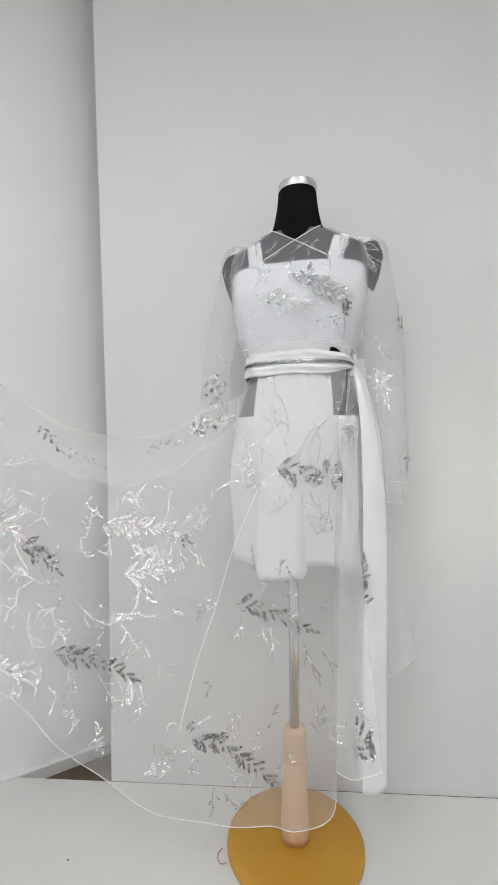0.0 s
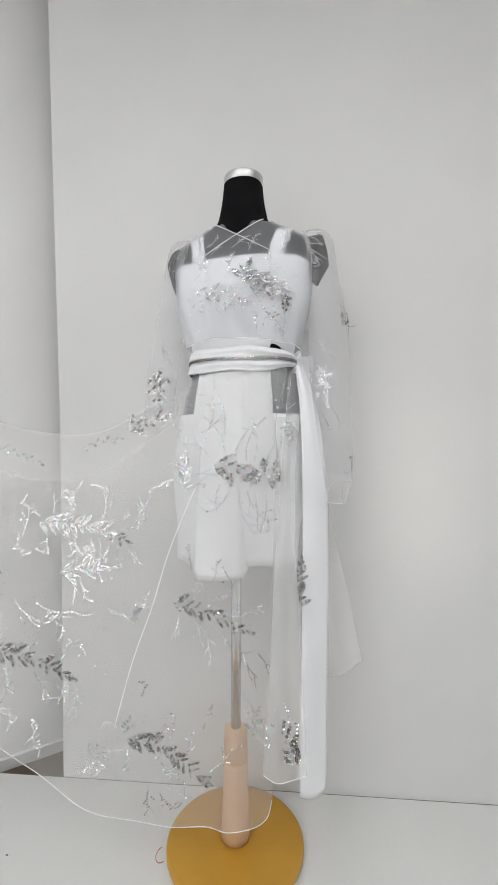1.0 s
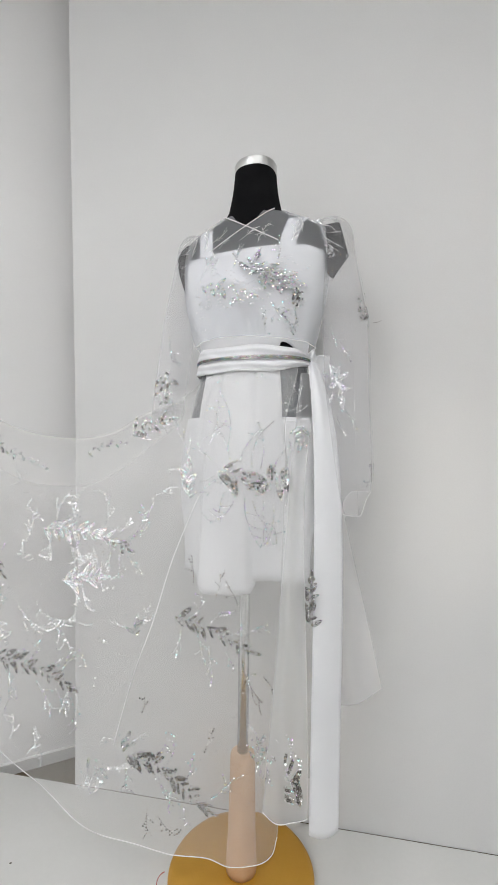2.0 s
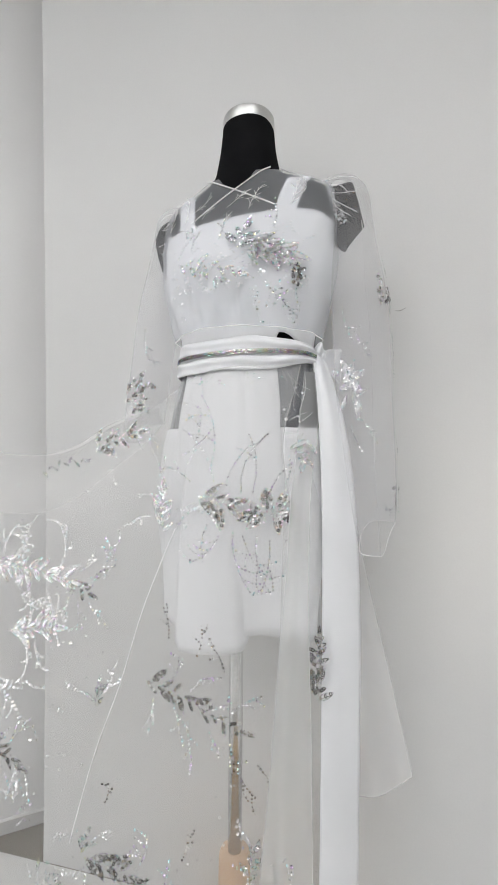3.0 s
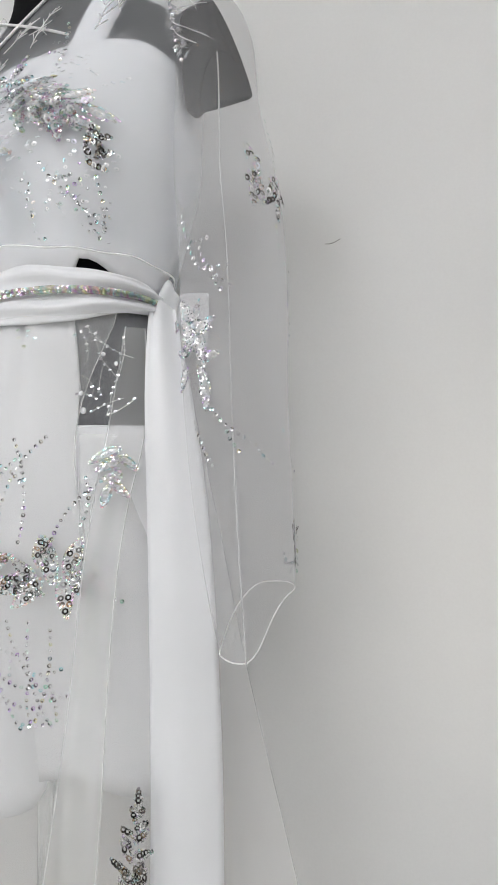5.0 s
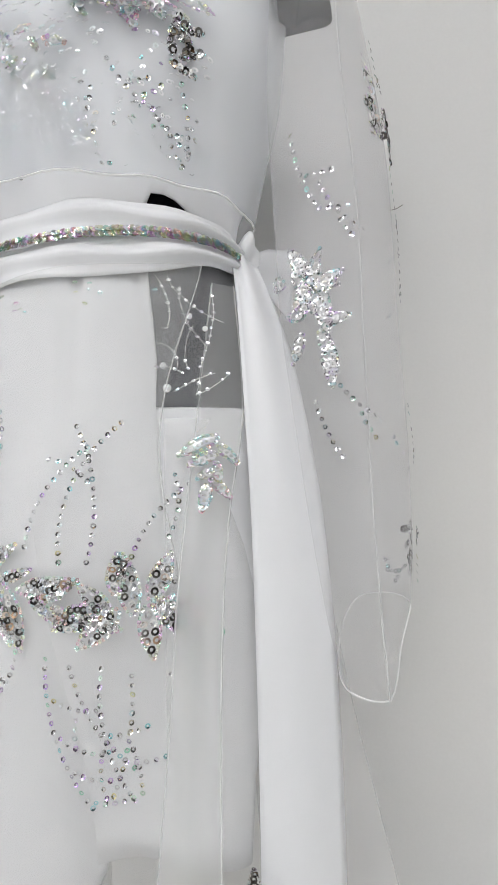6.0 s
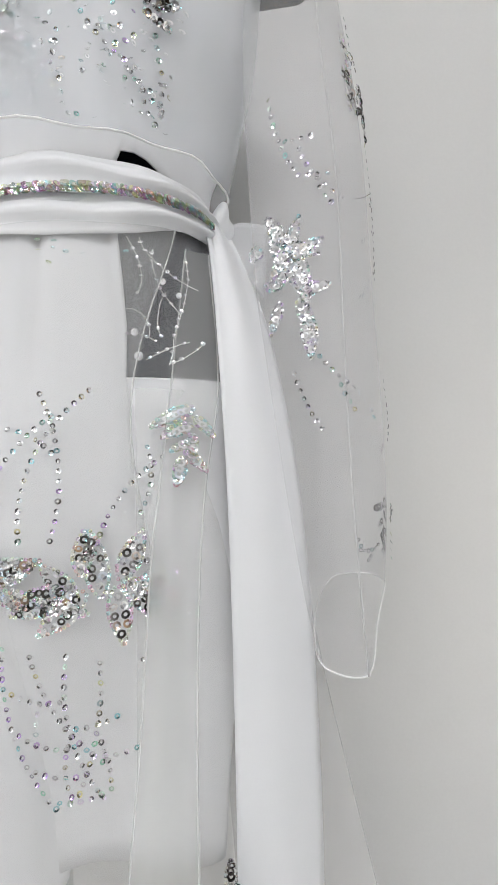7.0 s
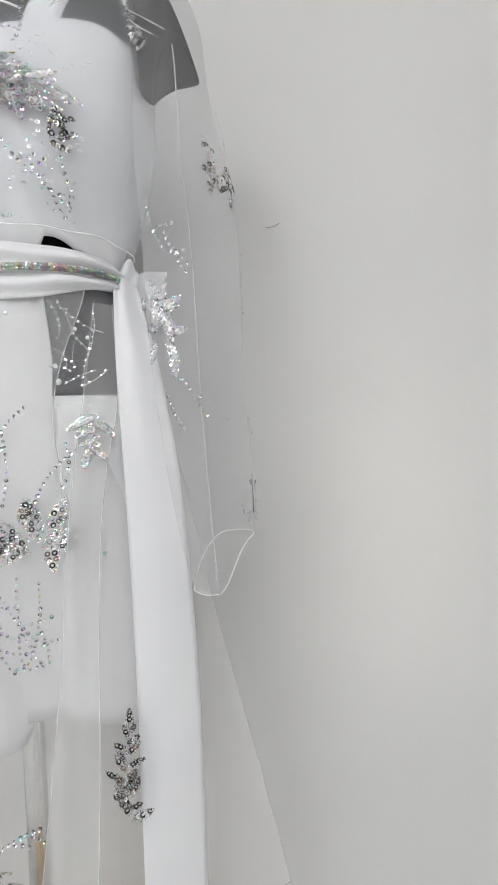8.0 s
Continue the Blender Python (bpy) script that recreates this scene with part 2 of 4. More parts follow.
bm = add_box(bmesh.new(), -0.25, 1.665, FZ, 2.6, 1.765, CEIL)
tagged(part("wall_back", bm, WALL, smooth=False), "plain off-white wall behind the board", "wall", kind="structure")
bm = add_box(bmesh.new(), 2.6, -3.1, FZ, 2.7, 1.77, CEIL)
tagged(part("wall_east", bm, WALL, smooth=False), "plain off-white side wall", "wall", kind="structure")
# Unseen wall: dark for the sequins to mirror, slit throws the sun patch.
bm = bmesh.new()
for x0, x1, z0, z1 in ((-1.4, 0.68, FZ, CEIL), (0.92, 2.7, FZ, CEIL), (0.68, 0.92, FZ, 1.24), (0.68, 0.92, 1.74, CEIL)):
    add_box(bm, x0, -3.2, z0, x1, -3.1, z1)
tagged(part("wall_south", bm, DARKWALL, smooth=False), "unseen dark grey wall with a slit added for the sun patch", "wall", kind="structure")
bm = bmesh.new()
wy0, wy1, wz0, wz1 = -1.5, 0.0, 0.85, 2.05
for y0, y1, z0, z1 in ((-3.1, wy0, FZ, CEIL), (wy1, 0.85, FZ, CEIL), (wy0, wy1, FZ, wz0), (wy0, wy1, wz1, CEIL)):
    add_box(bm, -1.4, y0, z0, -1.3, y1, z1)
tagged(part("wall_west", bm, WALL, smooth=False), "plain off-white wall with an added window", "wall", kind="structure")
# Window out of view, added as a source for the light from the left.
win = tagged(thing("added_window", "unseen white framed window added in the side wall", "window", (-1.35, -0.75, wz0)), kind="structure")
bm = bmesh.new()
for y0, y1, z0, z1 in ((wy0, wy0 + 0.05, wz0, wz1), (wy1 - 0.05, wy1, wz0, wz1), (wy0 + 0.05, wy1 - 0.05, wz0, wz0 + 0.05), (wy0 + 0.05, wy1 - 0.05, wz1 - 0.05, wz1), (-0.775, -0.725, wz0 + 0.05, wz1 - 0.05)):
    add_box(bm, -1.385, y0, z0, -1.335, y1, z1, 0.003)
under(part("window_frame", bm, SKIRTING, smooth=False), win)
for y0, y1 in ((wy0 + 0.05, -0.775), (-0.725, wy1 - 0.05)):
    pane = under(part("pane", add_box(bmesh.new(), -1.364, y0, wz0 + 0.05, -1.358, y1, wz1 - 0.05), GLASS, smooth=False), win)
    pane.visible_shadow = False
bm = add_box(bmesh.new(), -2.6, -3.2, CEIL, 2.9, 3.0, CEIL + 0.1)
tagged(part("ceiling", bm, CEILING, smooth=False), "plain white ceiling", "ceiling", kind="structure")
first = thing("ceiling_light", "square white ceiling panel light, switched on", "lamp", (0, 0, CEIL), "ceiling panel lights")
bm = bmesh.new()
for x0, y0, x1, y1 in ((-0.32, -0.32, 0.32, -0.3), (-0.32, 0.3, 0.32, 0.32), (-0.32, -0.3, -0.3, 0.3), (0.3, -0.3, 0.32, 0.3)):
    add_box(bm, x0, y0, -0.03, x1, y1, 0.0)
part("frame", bm, SKIRTING, first, smooth=False)
part("diffuser", add_box(bmesh.new(), -0.3, -0.3, -0.018, 0.3, 0.3, -0.01), GLOW, first, smooth=False)
for i, (px_, py_) in enumerate(PANELS):
    if i:
        copy_thing(first, pose(px_, py_, CEIL))
first.location = (*PANELS[0], CEIL)

# ---- the dress form ----
CX, CY, YAW = 0.057, 1.07, radians(9)
COSY, SINY = math.cos(YAW), math.sin(YAW)
# height, half width, half depth of the body
BODY = [(0.78, 0.150, 0.082), (0.86, 0.158, 0.089), (0.94, 0.157, 0.090), (1.02, 0.150, 0.087), (1.09, 0.137, 0.080), (1.15, 0.120, 0.073), (1.185, 0.116, 0.071), (1.22, 0.120, 0.075), (1.26, 0.133, 0.084), (1.30, 0.148, 0.093), (1.335, 0.154, 0.094), (1.37, 0.158, 0.083), (1.41, 0.163, 0.068), (1.44, 0.163, 0.060), (1.465, 0.155, 0.054), (1.485, 0.122, 0.050), (1.50, 0.085, 0.050), (1.515, 0.065, 0.050), (1.535, 0.058, 0.050), (1.57, 0.0510, 0.048), (1.610, 0.0468, 0.0465)]


def body(z):
    return spline(BODY, z)


def W(lx, f, z):
    """From the body's own axes (across, forward, up) to the world."""
    return Vector((CX + lx * COSY - f * SINY, CY - lx * SINY - f * COSY, z))


def ring_at(th, z, off=0.0):
    """Round the body: th = 0 is its front, positive towards its own left."""
    a, b = body(z)
    s, c = math.sin(th), math.cos(th)
    lx, f = (a + off) * math.copysign(abs(s) ** 0.92, s), (b + off) * math.copysign(abs(c) ** 0.92, c)
    # the hip is flatter on the knotted side
    if z < 1.165 and f > 0:
        f -= 0.014 * smooth01((lx - 0.02) / 0.08) * smooth01((f - 0.01) / 0.03) * smooth01((1.165 - z) / 0.08)
    return W(lx, f, z)


TH = lin(-math.pi, math.pi, 73)
bm = grid(lambda th, z: ring_at(th, z), TH, lin(1.03, 1.610, 64), wrap=True)
bm.verts.ensure_lookup_table()
bottom = bm.verts.new(W(0, 0, 1.02))
for e in list(bm.edges):
    if e.is_boundary and all(abs(v.co.z - 1.03) < 1e-5 for v in e.verts):
        bm.faces.new((*e.verts, bottom))
for sgn, reach in ((1, 0.202), (-1, 0.190)):
    # flat oval shoulder ends, drawn to a point below
    def stub(th, k, sgn=sgn, reach=reach):
        x, w = [(0.120, 0.86), (0.155, 0.95), (reach - 0.008, 1.0), (reach - 0.002, 0.96), (reach, 0.88), (reach, 0.0)][int(k)]
        c, s_ = math.cos(th), math.sin(th)
        return W(sgn * (x - 0.012 * max(s_, 0) - 0.020 * max(-s_, 0) ** 1.3 * max(0.0, x - 0.12) / (reach - 0.12)), 0.050 * w * (c if s_ >= 0 else math.copysign((1 + s_) ** (0.7 if c > 0 else 1.4), c)) - 0.028 + 0.036 * max(-s_, 0), 1.430 + (0.054 if s_ > 0 else 0.084 * (0.25 + 0.75 * (x - 0.12) / (reach - 0.12))) * w * s_)
    grid(stub, lin(0, 2 * math.pi, 65), list(range(6)), wrap=True, bm=bm)
nblack = len(bm.faces)
prof = [(0.0470, 1.608), (0.0480, 1.610), (0.0480, 1.6280), (0.0474, 1.6300), (0.0460, 1.6308), (0.0440, 1.6309), (0.0, 1.6310)]
caps = grid(lambda th, k: W(prof[int(k)][0] * math.sin(th), prof[int(k)][0] * 0.97 * math.cos(th), prof[int(k)][1]), TH, list(range(len(prof))), wrap=True, bm=bm)
for i, f in enumerate(bm.faces):
    f.material_index = 1 if i >= nblack else 0
bmesh.ops.recalc_face_normals(bm, faces=bm.faces)
tagged(part("dress_form", bm, [VELVET, STEEL]), "black velvet dress form with a steel neck cap", "mannequin")


def lathe(profile, x, y, n=48):
    bm = bmesh.new()
    rows = []
    for r, z in profile:
        rows.append([bm.verts.new((x + r * math.cos(2 * math.pi * k / n), y + r * math.sin(2 * math.pi * k / n), z)) for k in range(n)])
    for a, b in zip(rows, rows[1:]):
        for k in range(n):
            bm.faces.new((a[k], a[(k + 1) % n], b[(k + 1) % n], b[k]))
    bm.faces.new(rows[0][::-1])
    bm.faces.new(rows[-1])
    return bm


PX, PY = 0.043, 1.07
stand = thing("display_stand", "round gold base with a wooden collar and steel pole", "stand", (PX, PY, 0))
under(part("base", lathe([(0.160, PZ), (0.163, PZ + 0.003), (0.163, 0.037), (0.160, 0.041), (0.150, 0.043), (0.06, 0.044), (0.035, 0.045)], PX, PY, 72), GOLD, None, "gold painted round base plate"), stand)
under(part("collar", lathe([(0.034, 0.045), (0.0345, 0.06), (0.031, 0.13), (0.0295, 0.2), (0.0285, 0.222), (0.0265, 0.225), (0.0265, 0.229), (0.0285, 0.232), (0.0280, 0.296), (0.0255, 0.304), (0.013, 0.306)], PX, PY, 40), WOOD, None, "pale turned wooden collar"), stand)
under(part("pole", lathe([(0.0125, 0.306), (0.0125, 1.025)], PX, PY, 32), CHROME, None, "polished steel pole"), stand)

# ---- the crop top ----
top = thing("crop_top", "white square-neck crop top with wide shoulder straps", "top", W(0, 0, 1.23))


def top_height(th):
    a = abs(th)
    return 1.413 - 0.012 * smooth01((a - 0.85) / 0.5) + 0.012 * smooth01((a - 1.75) / 0.5)


def top_bottom(th):
    return 1.190 + 0.021 * smooth01((th - 0.66) / 0.03) * smooth01((1.25 - th) / 0.52)


bm = grid(lambda th, k: ring_at(th, top_bottom(th) + (top_height(th) - top_bottom(th)) * k, 0.0052 + (0.0018 * math.sin(9 * th + 4 * k) + 0.0014 * math.sin(5 * th - 9 * k + 1)) * (1 - k * k)), TH, lin(0, 1, 26), wrap=True)
under(solid(part("body", bm, CREPE), 0.0015), top)


def strap(lx0, lx1, lean):
    def fn(u, v):
        lx = lx0 + (lx1 - lx0) * u
        w = min(v / 0.42, (1 - v) / 0.42, 1.0)
        x = lx + lean * w
        z = 1.402 + 0.074 * w
        a, b = body(z)
        f = b * math.sqrt(max(0.06, 1 - (x / a) ** 2)) + 0.0075
        if w < 1.0:
            return W(x, f if v < 0.5 else -f, z)
        c = (v - 0.42) / 0.16
        return W(x, f * (1 - 2 * c), z + 0.017 * math.sin(math.pi * c))
    return solid(part("strap", grid(fn, lin(0, 1, 6), lin(0, 1, 44)), CREPE), 0.0014)


under(strap(-0.108, -0.072, -0.012), top)
under(strap(0.070, 0.106, 0.020), top)

# ---- the skirt ----
skirt = thing("mini_skirt", "white pleated mini skirt with cut-out hips", "skirt", W(0, 0, 0.72))


HEM = [(-0.2, 0.0), (-0.17, 0.004), (-0.135, 0.034), (-0.105, 0.056), (-0.05, 0.066), (0.0, 0.056), (0.025, 0.042), (0.055, 0.030), (0.10, 0.024), (0.15, 0.014), (0.18, 0.0), (0.2, 0.0)]


def skirt_point(th, z):
    t = (1.155 - z) / 0.465
    off = 0.006 + 0.010 * smooth01(t * 1.2)
    fold = 0.0075 * smooth01((t - 0.15) / 0.7) * math.sin(5.6 * th + 0.6) * (1 if abs(th) < 2 else 0.6)
    dart = 0.0058 * math.exp(-((th - 0.20) / 0.045) ** 2) + 0.0055 * math.exp(-((th + 0.36) / 0.045) ** 2)
    p = ring_at(th, max(z, 0.80), off + fold - dart * smooth01(1.2 - 2.2 * t) - 0.0022 * math.exp(-((abs(th) - 0.58) / 0.04) ** 2) * smooth01(2.2 - 3.5 * t) - (0.012 * smooth01((t - 0.22) * 4) * smooth01(math.sin(th) * 2 - 0.9) if th > 0 else 0.0))
    # the front stands out as a broad pleat; the sides fall back towards the hem
    k = smooth01((t - 0.30) / 0.70)
    if math.cos(th) > 0:
        lx = (p.x - CX) * COSY - (p.y - CY) * SINY
        f = -(p.x - CX) * SINY - (p.y - CY) * COSY
        f += (spline(HEM, min(max(lx, -0.2), 0.2))[0] - f) * k
        p = W(lx * (1 - 0.17 * k) if lx > 0 else lx, f, z)
    elif k > 0 and th > 0:
        lx = (p.x - CX) * COSY - (p.y - CY) * SINY
        f = -(p.x - CX) * SINY - (p.y - CY) * COSY
        p = W(lx * (1 - 0.17 * k), f, z)
    p.z = z
    return p


def hem_z(th):
    return 0.700 + 0.003 * math.sin(5 * th)


ths = sorted(set(lin(-math.pi, math.pi, 145) + [-0.53, -0.51, 0.49, 0.51, 0.55, 0.57, -0.62, -0.66]))


def skirt_fn(th, k):
    if k <= 1:
        # the band between the hips keeps its width up to the waist
        up = 0.088 * (1 - k)
        return skirt_point(th + up * (math.exp(-((th - 0.56) / 0.3) ** 2) - math.exp(-((th + 0.64) / 0.3) ** 2)), 1.156 - 0.104 * k)
    return skirt_point(th, 1.052 - (1.052 - hem_z(th)) * (k - 1))


def skirt_keep(th, k):
    return not (k < 1 and (0.56 < th < 1.75 or -1.75 < th < -0.64))


bm = grid(skirt_fn, ths, [0, 0.33, 0.66, 1.0] + [1 + v for v in lin(0.06, 1, 18)], skirt_keep, wrap=True)
under(solid(part("body", bm, CREPE), 0.0018), skirt)
FRONT_Z = lin(0.69, 1.15, 24)
FRONT_ROWS = []
for z in FRONT_Z:
    row = sorted((p.x, p.y) for p in (skirt_point(th, z) for th in lin(-1.57, 1.57, 90)))
    FRONT_ROWS.append(([a for a, b in row], [b for a, b in row]))


def skirt_front(x, z):
    """The y of the skirt's front at x, z; far back beside it."""
    k = min(max((z - 0.69) / 0.46 * 23, 0.0), 22.999)
    i = int(k)
    a, b = (float(np.interp(x, xs, ys, 1.2, 1.2)) for xs, ys in FRONT_ROWS[i:i + 2])
    return a + (b - a) * (k - i)


def pleat_side(z):
    k = smooth01((1.06 - z) / 0.38)
    return -0.028 - 0.017 * k, 0.060 + 0.013 * k


def pleat_y(x, z):
    x0, x1 = pleat_side(z)
    u = min(max((x - x0) / (x1 - x0), 0.0), 1.0)
    return skirt_front(x, z) + 0.002 - 0.005 * smooth01((1.045 - z) / 0.12) + 0.006 * smooth01((u - 0.85) / 0.15) - 0.026 * smooth01((1.0 - z) / 0.31) * (1 - u) ** 0.8


# the broad front pleat, which hangs lower than the rest
def pleat_point(u, k):
    x0, x1 = pleat_side(1.045 - 0.37 * k)
    z = 1.045 - (0.367 - 0.016 * smooth01((abs(u - 0.5) - 0.40) / 0.10) ** 2) * k
    x = x0 + (x1 - x0) * max(u, 0.0)
    if u < 0:
        return Vector((x + 0.003, skirt_front(x, z), z))
    return Vector((x, pleat_y(x, z), z))


under(solid(part("front_pleat", grid(pleat_point, [-0.05] + lin(0, 1, 30), lin(0, 1, 26)), CREPE), 0.0016), skirt)
# narrow turned edge along the top of each hip pocket
for t0, t1 in ((0.57, 1.74), (-1.74, -0.65)):
    pts = [skirt_point(t, 1.0525) for t in lin(t0, t1, 14)]
    under(part("pocket_edge", tube(pts, 0.0011), CREPE), skirt)

# ---- the sash ----
sash = thing("sash", "white satin sash tied at the hip with a sequin line", "sash", W(0, 0, 1.15))


def belt_strip(z0, z1, off, bulge, tilt, seed):
    """One fold of cloth round the waist; both ends gather towards the knot."""
    def fn(th, v):
        pinch = math.exp(-((th - 1.72) / 0.78) ** 2)
        mid = 1.182 + tilt * math.sin(th * 0.5)
        z = (z0 + (z1 - z0) * v)
        z = z + (mid - z) * 0.62 * pinch + 0.0016 * math.sin(6 * th + seed)
        return ring_at(th, z, off + bulge * math.sin(math.pi * v) + 0.0014 * math.sin(11 * th + 5 * v + seed) + 0.0018 * math.sin(11 * v + 1.6 * th + seed))
    return under(solid(part("fold", grid(fn, TH, lin(0, 1, 11), wrap=True), SATIN), 0.0012), sash)


belt_strip(1.176, 1.204, 0.0095, 0.0055, 0.0, 0.3)
belt_strip(1.148, 1.177, 0.0100, 0.0060, 0.0, 1.9)
belt_strip(1.165, 1.187, 0.0085, 0.0025, 0.0, 4.0)
KNOT = W(0.122, -0.024, 1.186)
bm = bmesh.new()
bmesh.ops.create_uvsphere(bm, u_segments=24, v_segments=14, radius=1, matrix=Matrix.Translation(KNOT + Vector((0.005, -0.012, 0.0))) @ pose(0, 0, 0, 0, 24, -35) @ Matrix.Diagonal((0.013, 0.011, 0.019, 1)))
for v in bm.verts:
    d = v.co - KNOT
    v.co += d * (0.14 * math.sin(7 * math.atan2(d.x, d.y) + 120 * d.z))
under(part("knot", bm, SATIN), sash)


def bow_fn(u, v):
    # a stiff flat loop standing off behind the knot
    top, low = 0.004 + 0.007 * smooth01(u * 2), -0.010 - 0.042 * u
    return KNOT + Vector((0.006 + 0.040 * u - 0.004 * v * u, -0.008 + 0.012 * u + 0.006 * math.sin(math.pi * v) * u, top + (low - top) * v))


under(solid(part("bow", grid(bow_fn, lin(0, 1, 14), lin(0, 1, 12)), SATIN), 0.0013), sash)
# the long hanging end: height, left edge x, right edge x, y
TAIL = [(0.0, 1.186, 0.176, 0.194, 1.048), (0.05, 1.15, 0.184, 0.208, 1.026), (0.13, 1.08, 0.191, 0.229, 1.008), (0.25, 0.96, 0.197, 0.248, 1.003), (0.45, 0.75, 0.199, 0.258, 1.008), (0.7, 0.47, 0.197, 0.257, 1.013), (1.0, 0.190, 0.194, 0.254, 1.016)]


def tail_fn(u, v):
    z, x0, x1, y = spline(TAIL, v)
    z -= 0.010 * (u * (1 - u)) * 4 * smooth01((v - 0.9) * 10) - 0.004 * u * smooth01((v - 0.9) * 10)
    gather = 0.005 * math.exp(-v * 9)
    return Vector((x0 + (x1 - x0) * u, y + 0.022 * u * u + gather * math.sin(10 * u) + 0.003 * math.sin(3 * u + 7 * v) * v, z))


under(solid(part("tail", grid(tail_fn, lin(0, 1, 14), lin(0, 1, 70)), SATIN), 0.0012), sash)

# ---- the sheer blouse ----
blouse = thing("sheer_blouse", "sheer white tulle blouse embroidered with silver sequins", "blouse", W(0, 0, 1.21))


def neck_z(th):
    lx = body(1.46)[0] * math.sin(th)
    if math.cos(th) > 0:
        return min(1.498, 1.468 + 0.62 * abs(lx))
    return 1.50


def blouse_point(th, k):
    z0 = 1.2130 + 0.006 * math.cos(th) - 0.004 * math.sin(th)
    z = z0 + (neck_z(th) - z0) * k
    puff = 0.011 + (0.004 * math.sin(4 * th + 2) + 0.0022 * math.sin(13 * th + 20 * z)) * smooth01((1.33 - z) * 12) + 0.006 * smooth01((1.30 - z) * 14)
    if z > 1.40:
        puff = 0.010 - 0.003 * smooth01((z - 1.40) / 0.06)
    return ring_at(th, z, puff)


under(part("bodice", grid(blouse_point, TH, lin(0, 1, 40), wrap=True), TULLE_FINE), blouse)
under(part("hem_cord", tube([blouse_point(t, 0) for t in TH], 0.0009), TRIM), blouse)


def front_at(lx, z, off):
    a, b = body(z)
    k = min(abs(lx) / (a + off), 0.999)
    th = math.asin(k ** (1 / 0.92))
    return W(lx, (b + off) * math.cos(th) ** 0.92, z)


for sgn in (-1, 1):
    pts = [front_at(sgn * (0.068 - 0.142 * k), 1.507 - 0.085 * k, 0.009) for k in lin(0.06, 1, 18)]
    under(part("neckline_cord", tube(pts, 0.0013), TRIM), blouse)

under(part("neckline_cord", tube([ring_at(t, 1.503, 0.009) for t in lin(0.95, 2 * math.pi - 0.95, 40)], 0.0013), TRIM), blouse)
# sleeves: height, centre x, centre y, half width, half depth
SLEEVE_E = [(1.493, 0.222, 1.080, 0.014, 0.020), (1.486, 0.226, 1.079, 0.035, 0.046), (1.465, 0.230, 1.077, 0.044, 0.060), (1.43, 0.234, 1.074, 0.045, 0.062), (1.38, 0.243, 1.064, 0.042, 0.058), (1.30, 0.254, 1.058, 0.045, 0.057), (1.20, 0.263, 1.055, 0.046, 0.056), (1.10, 0.268, 1.053, 0.044, 0.055), (0.98, 0.275, 1.052, 0.039, 0.053), (0.90, 0.281, 1.052, 0.033, 0.051), (0.853, 0.286, 1.051, 0.027, 0.048)]
SLEEVE_W = [(1.493, -0.088, 1.112, 0.014, 0.018), (1.486, -0.091, 1.112, 0.031, 0.042), (1.465, -0.097, 1.112, 0.038, 0.054), (1.43, -0.103, 1.112, 0.039, 0.056), (1.38, -0.113, 1.110, 0.038, 0.056), (1.30, -0.131, 1.108, 0.036, 0.055), (1.20, -0.146, 1.106, 0.036, 0.054), (1.10, -0.155, 1.104, 0.036, 0.054), (0.98, -0.160, 1.102, 0.036, 0.052), (0.90, -0.165, 1.100, 0.033, 0.050), (0.853, -0.168, 1.098, 0.028, 0.046)]


def sleeve_point(table, th, z, off=0.0):
    rows = [(-r[0], *r[1:]) for r in table]
    x, y, ax, ay = spline(rows, -z)
    low = smooth01((1.40 - z) * 7)
    fold = 0.45 if x > 0 else -0.45
    # a pressed fold runs down the front
    k = 1 + 0.10 * low * max(0.0, 1 - abs(th - fold) / 0.55) ** 1.5 - 0.05 * low * (math.exp(-((th - fold - 0.7) / 0.3) ** 2) + math.exp(-((th - fold + 0.7) / 0.3) ** 2))
    cr = 0.0022 * math.sin(3 * th + 16 * z) * low
    skew = -0.26 * low * ay * math.cos(th) if x > 0 else 0.0
    return Vector((x + skew + (ax * k + off + cr) * math.sin(th), y - (ay * k + off + cr) * math.cos(th), z))


def cuff_drop(th):
    return 0.042 * (smooth01((th - 0.45) / 1.3) if th > 0 else smooth01((-th - 1.0) / 1.6))


for table in (SLEEVE_E, SLEEVE_W):
    def fn(th, k, table=table):
        z = 1.493 - (1.493 - (0.853 if table is SLEEVE_E else 1.03)) * k
        p = sleeve_point(table, th, z)
        p.z += cuff_drop(th) * smooth01((k - 0.82) / 0.18)
        return p
    sl = under(part("sleeve", grid(fn, lin(-math.pi, math.pi, 41), lin(0, 1, 60), wrap=True), TULLE_SLEEVE, None, "long sheer tulle sleeve"), blouse)
    pts = [fn(t, 1.0) for t in lin(-math.pi, math.pi, 41)]
    cord = part("cuff_cord", tube(pts, 0.0007), TRIM if table is SLEEVE_E else TULLE_DOUBLE)
    cord.parent = sl
    pts = [fn(0.45 if table is SLEEVE_E else -0.45, k) for k in lin(0.16, 1, 34)]
    seam = part("seam", tube(pts, 0.0007, 5), TULLE_DOUBLE)
    seam.parent = sl

# ---- the overskirt ----
over = thing("tulle_overskirt", "sheer white tulle overskirt swept out to one side, with silver sequins", "overskirt", W(0, 0, 0.2))
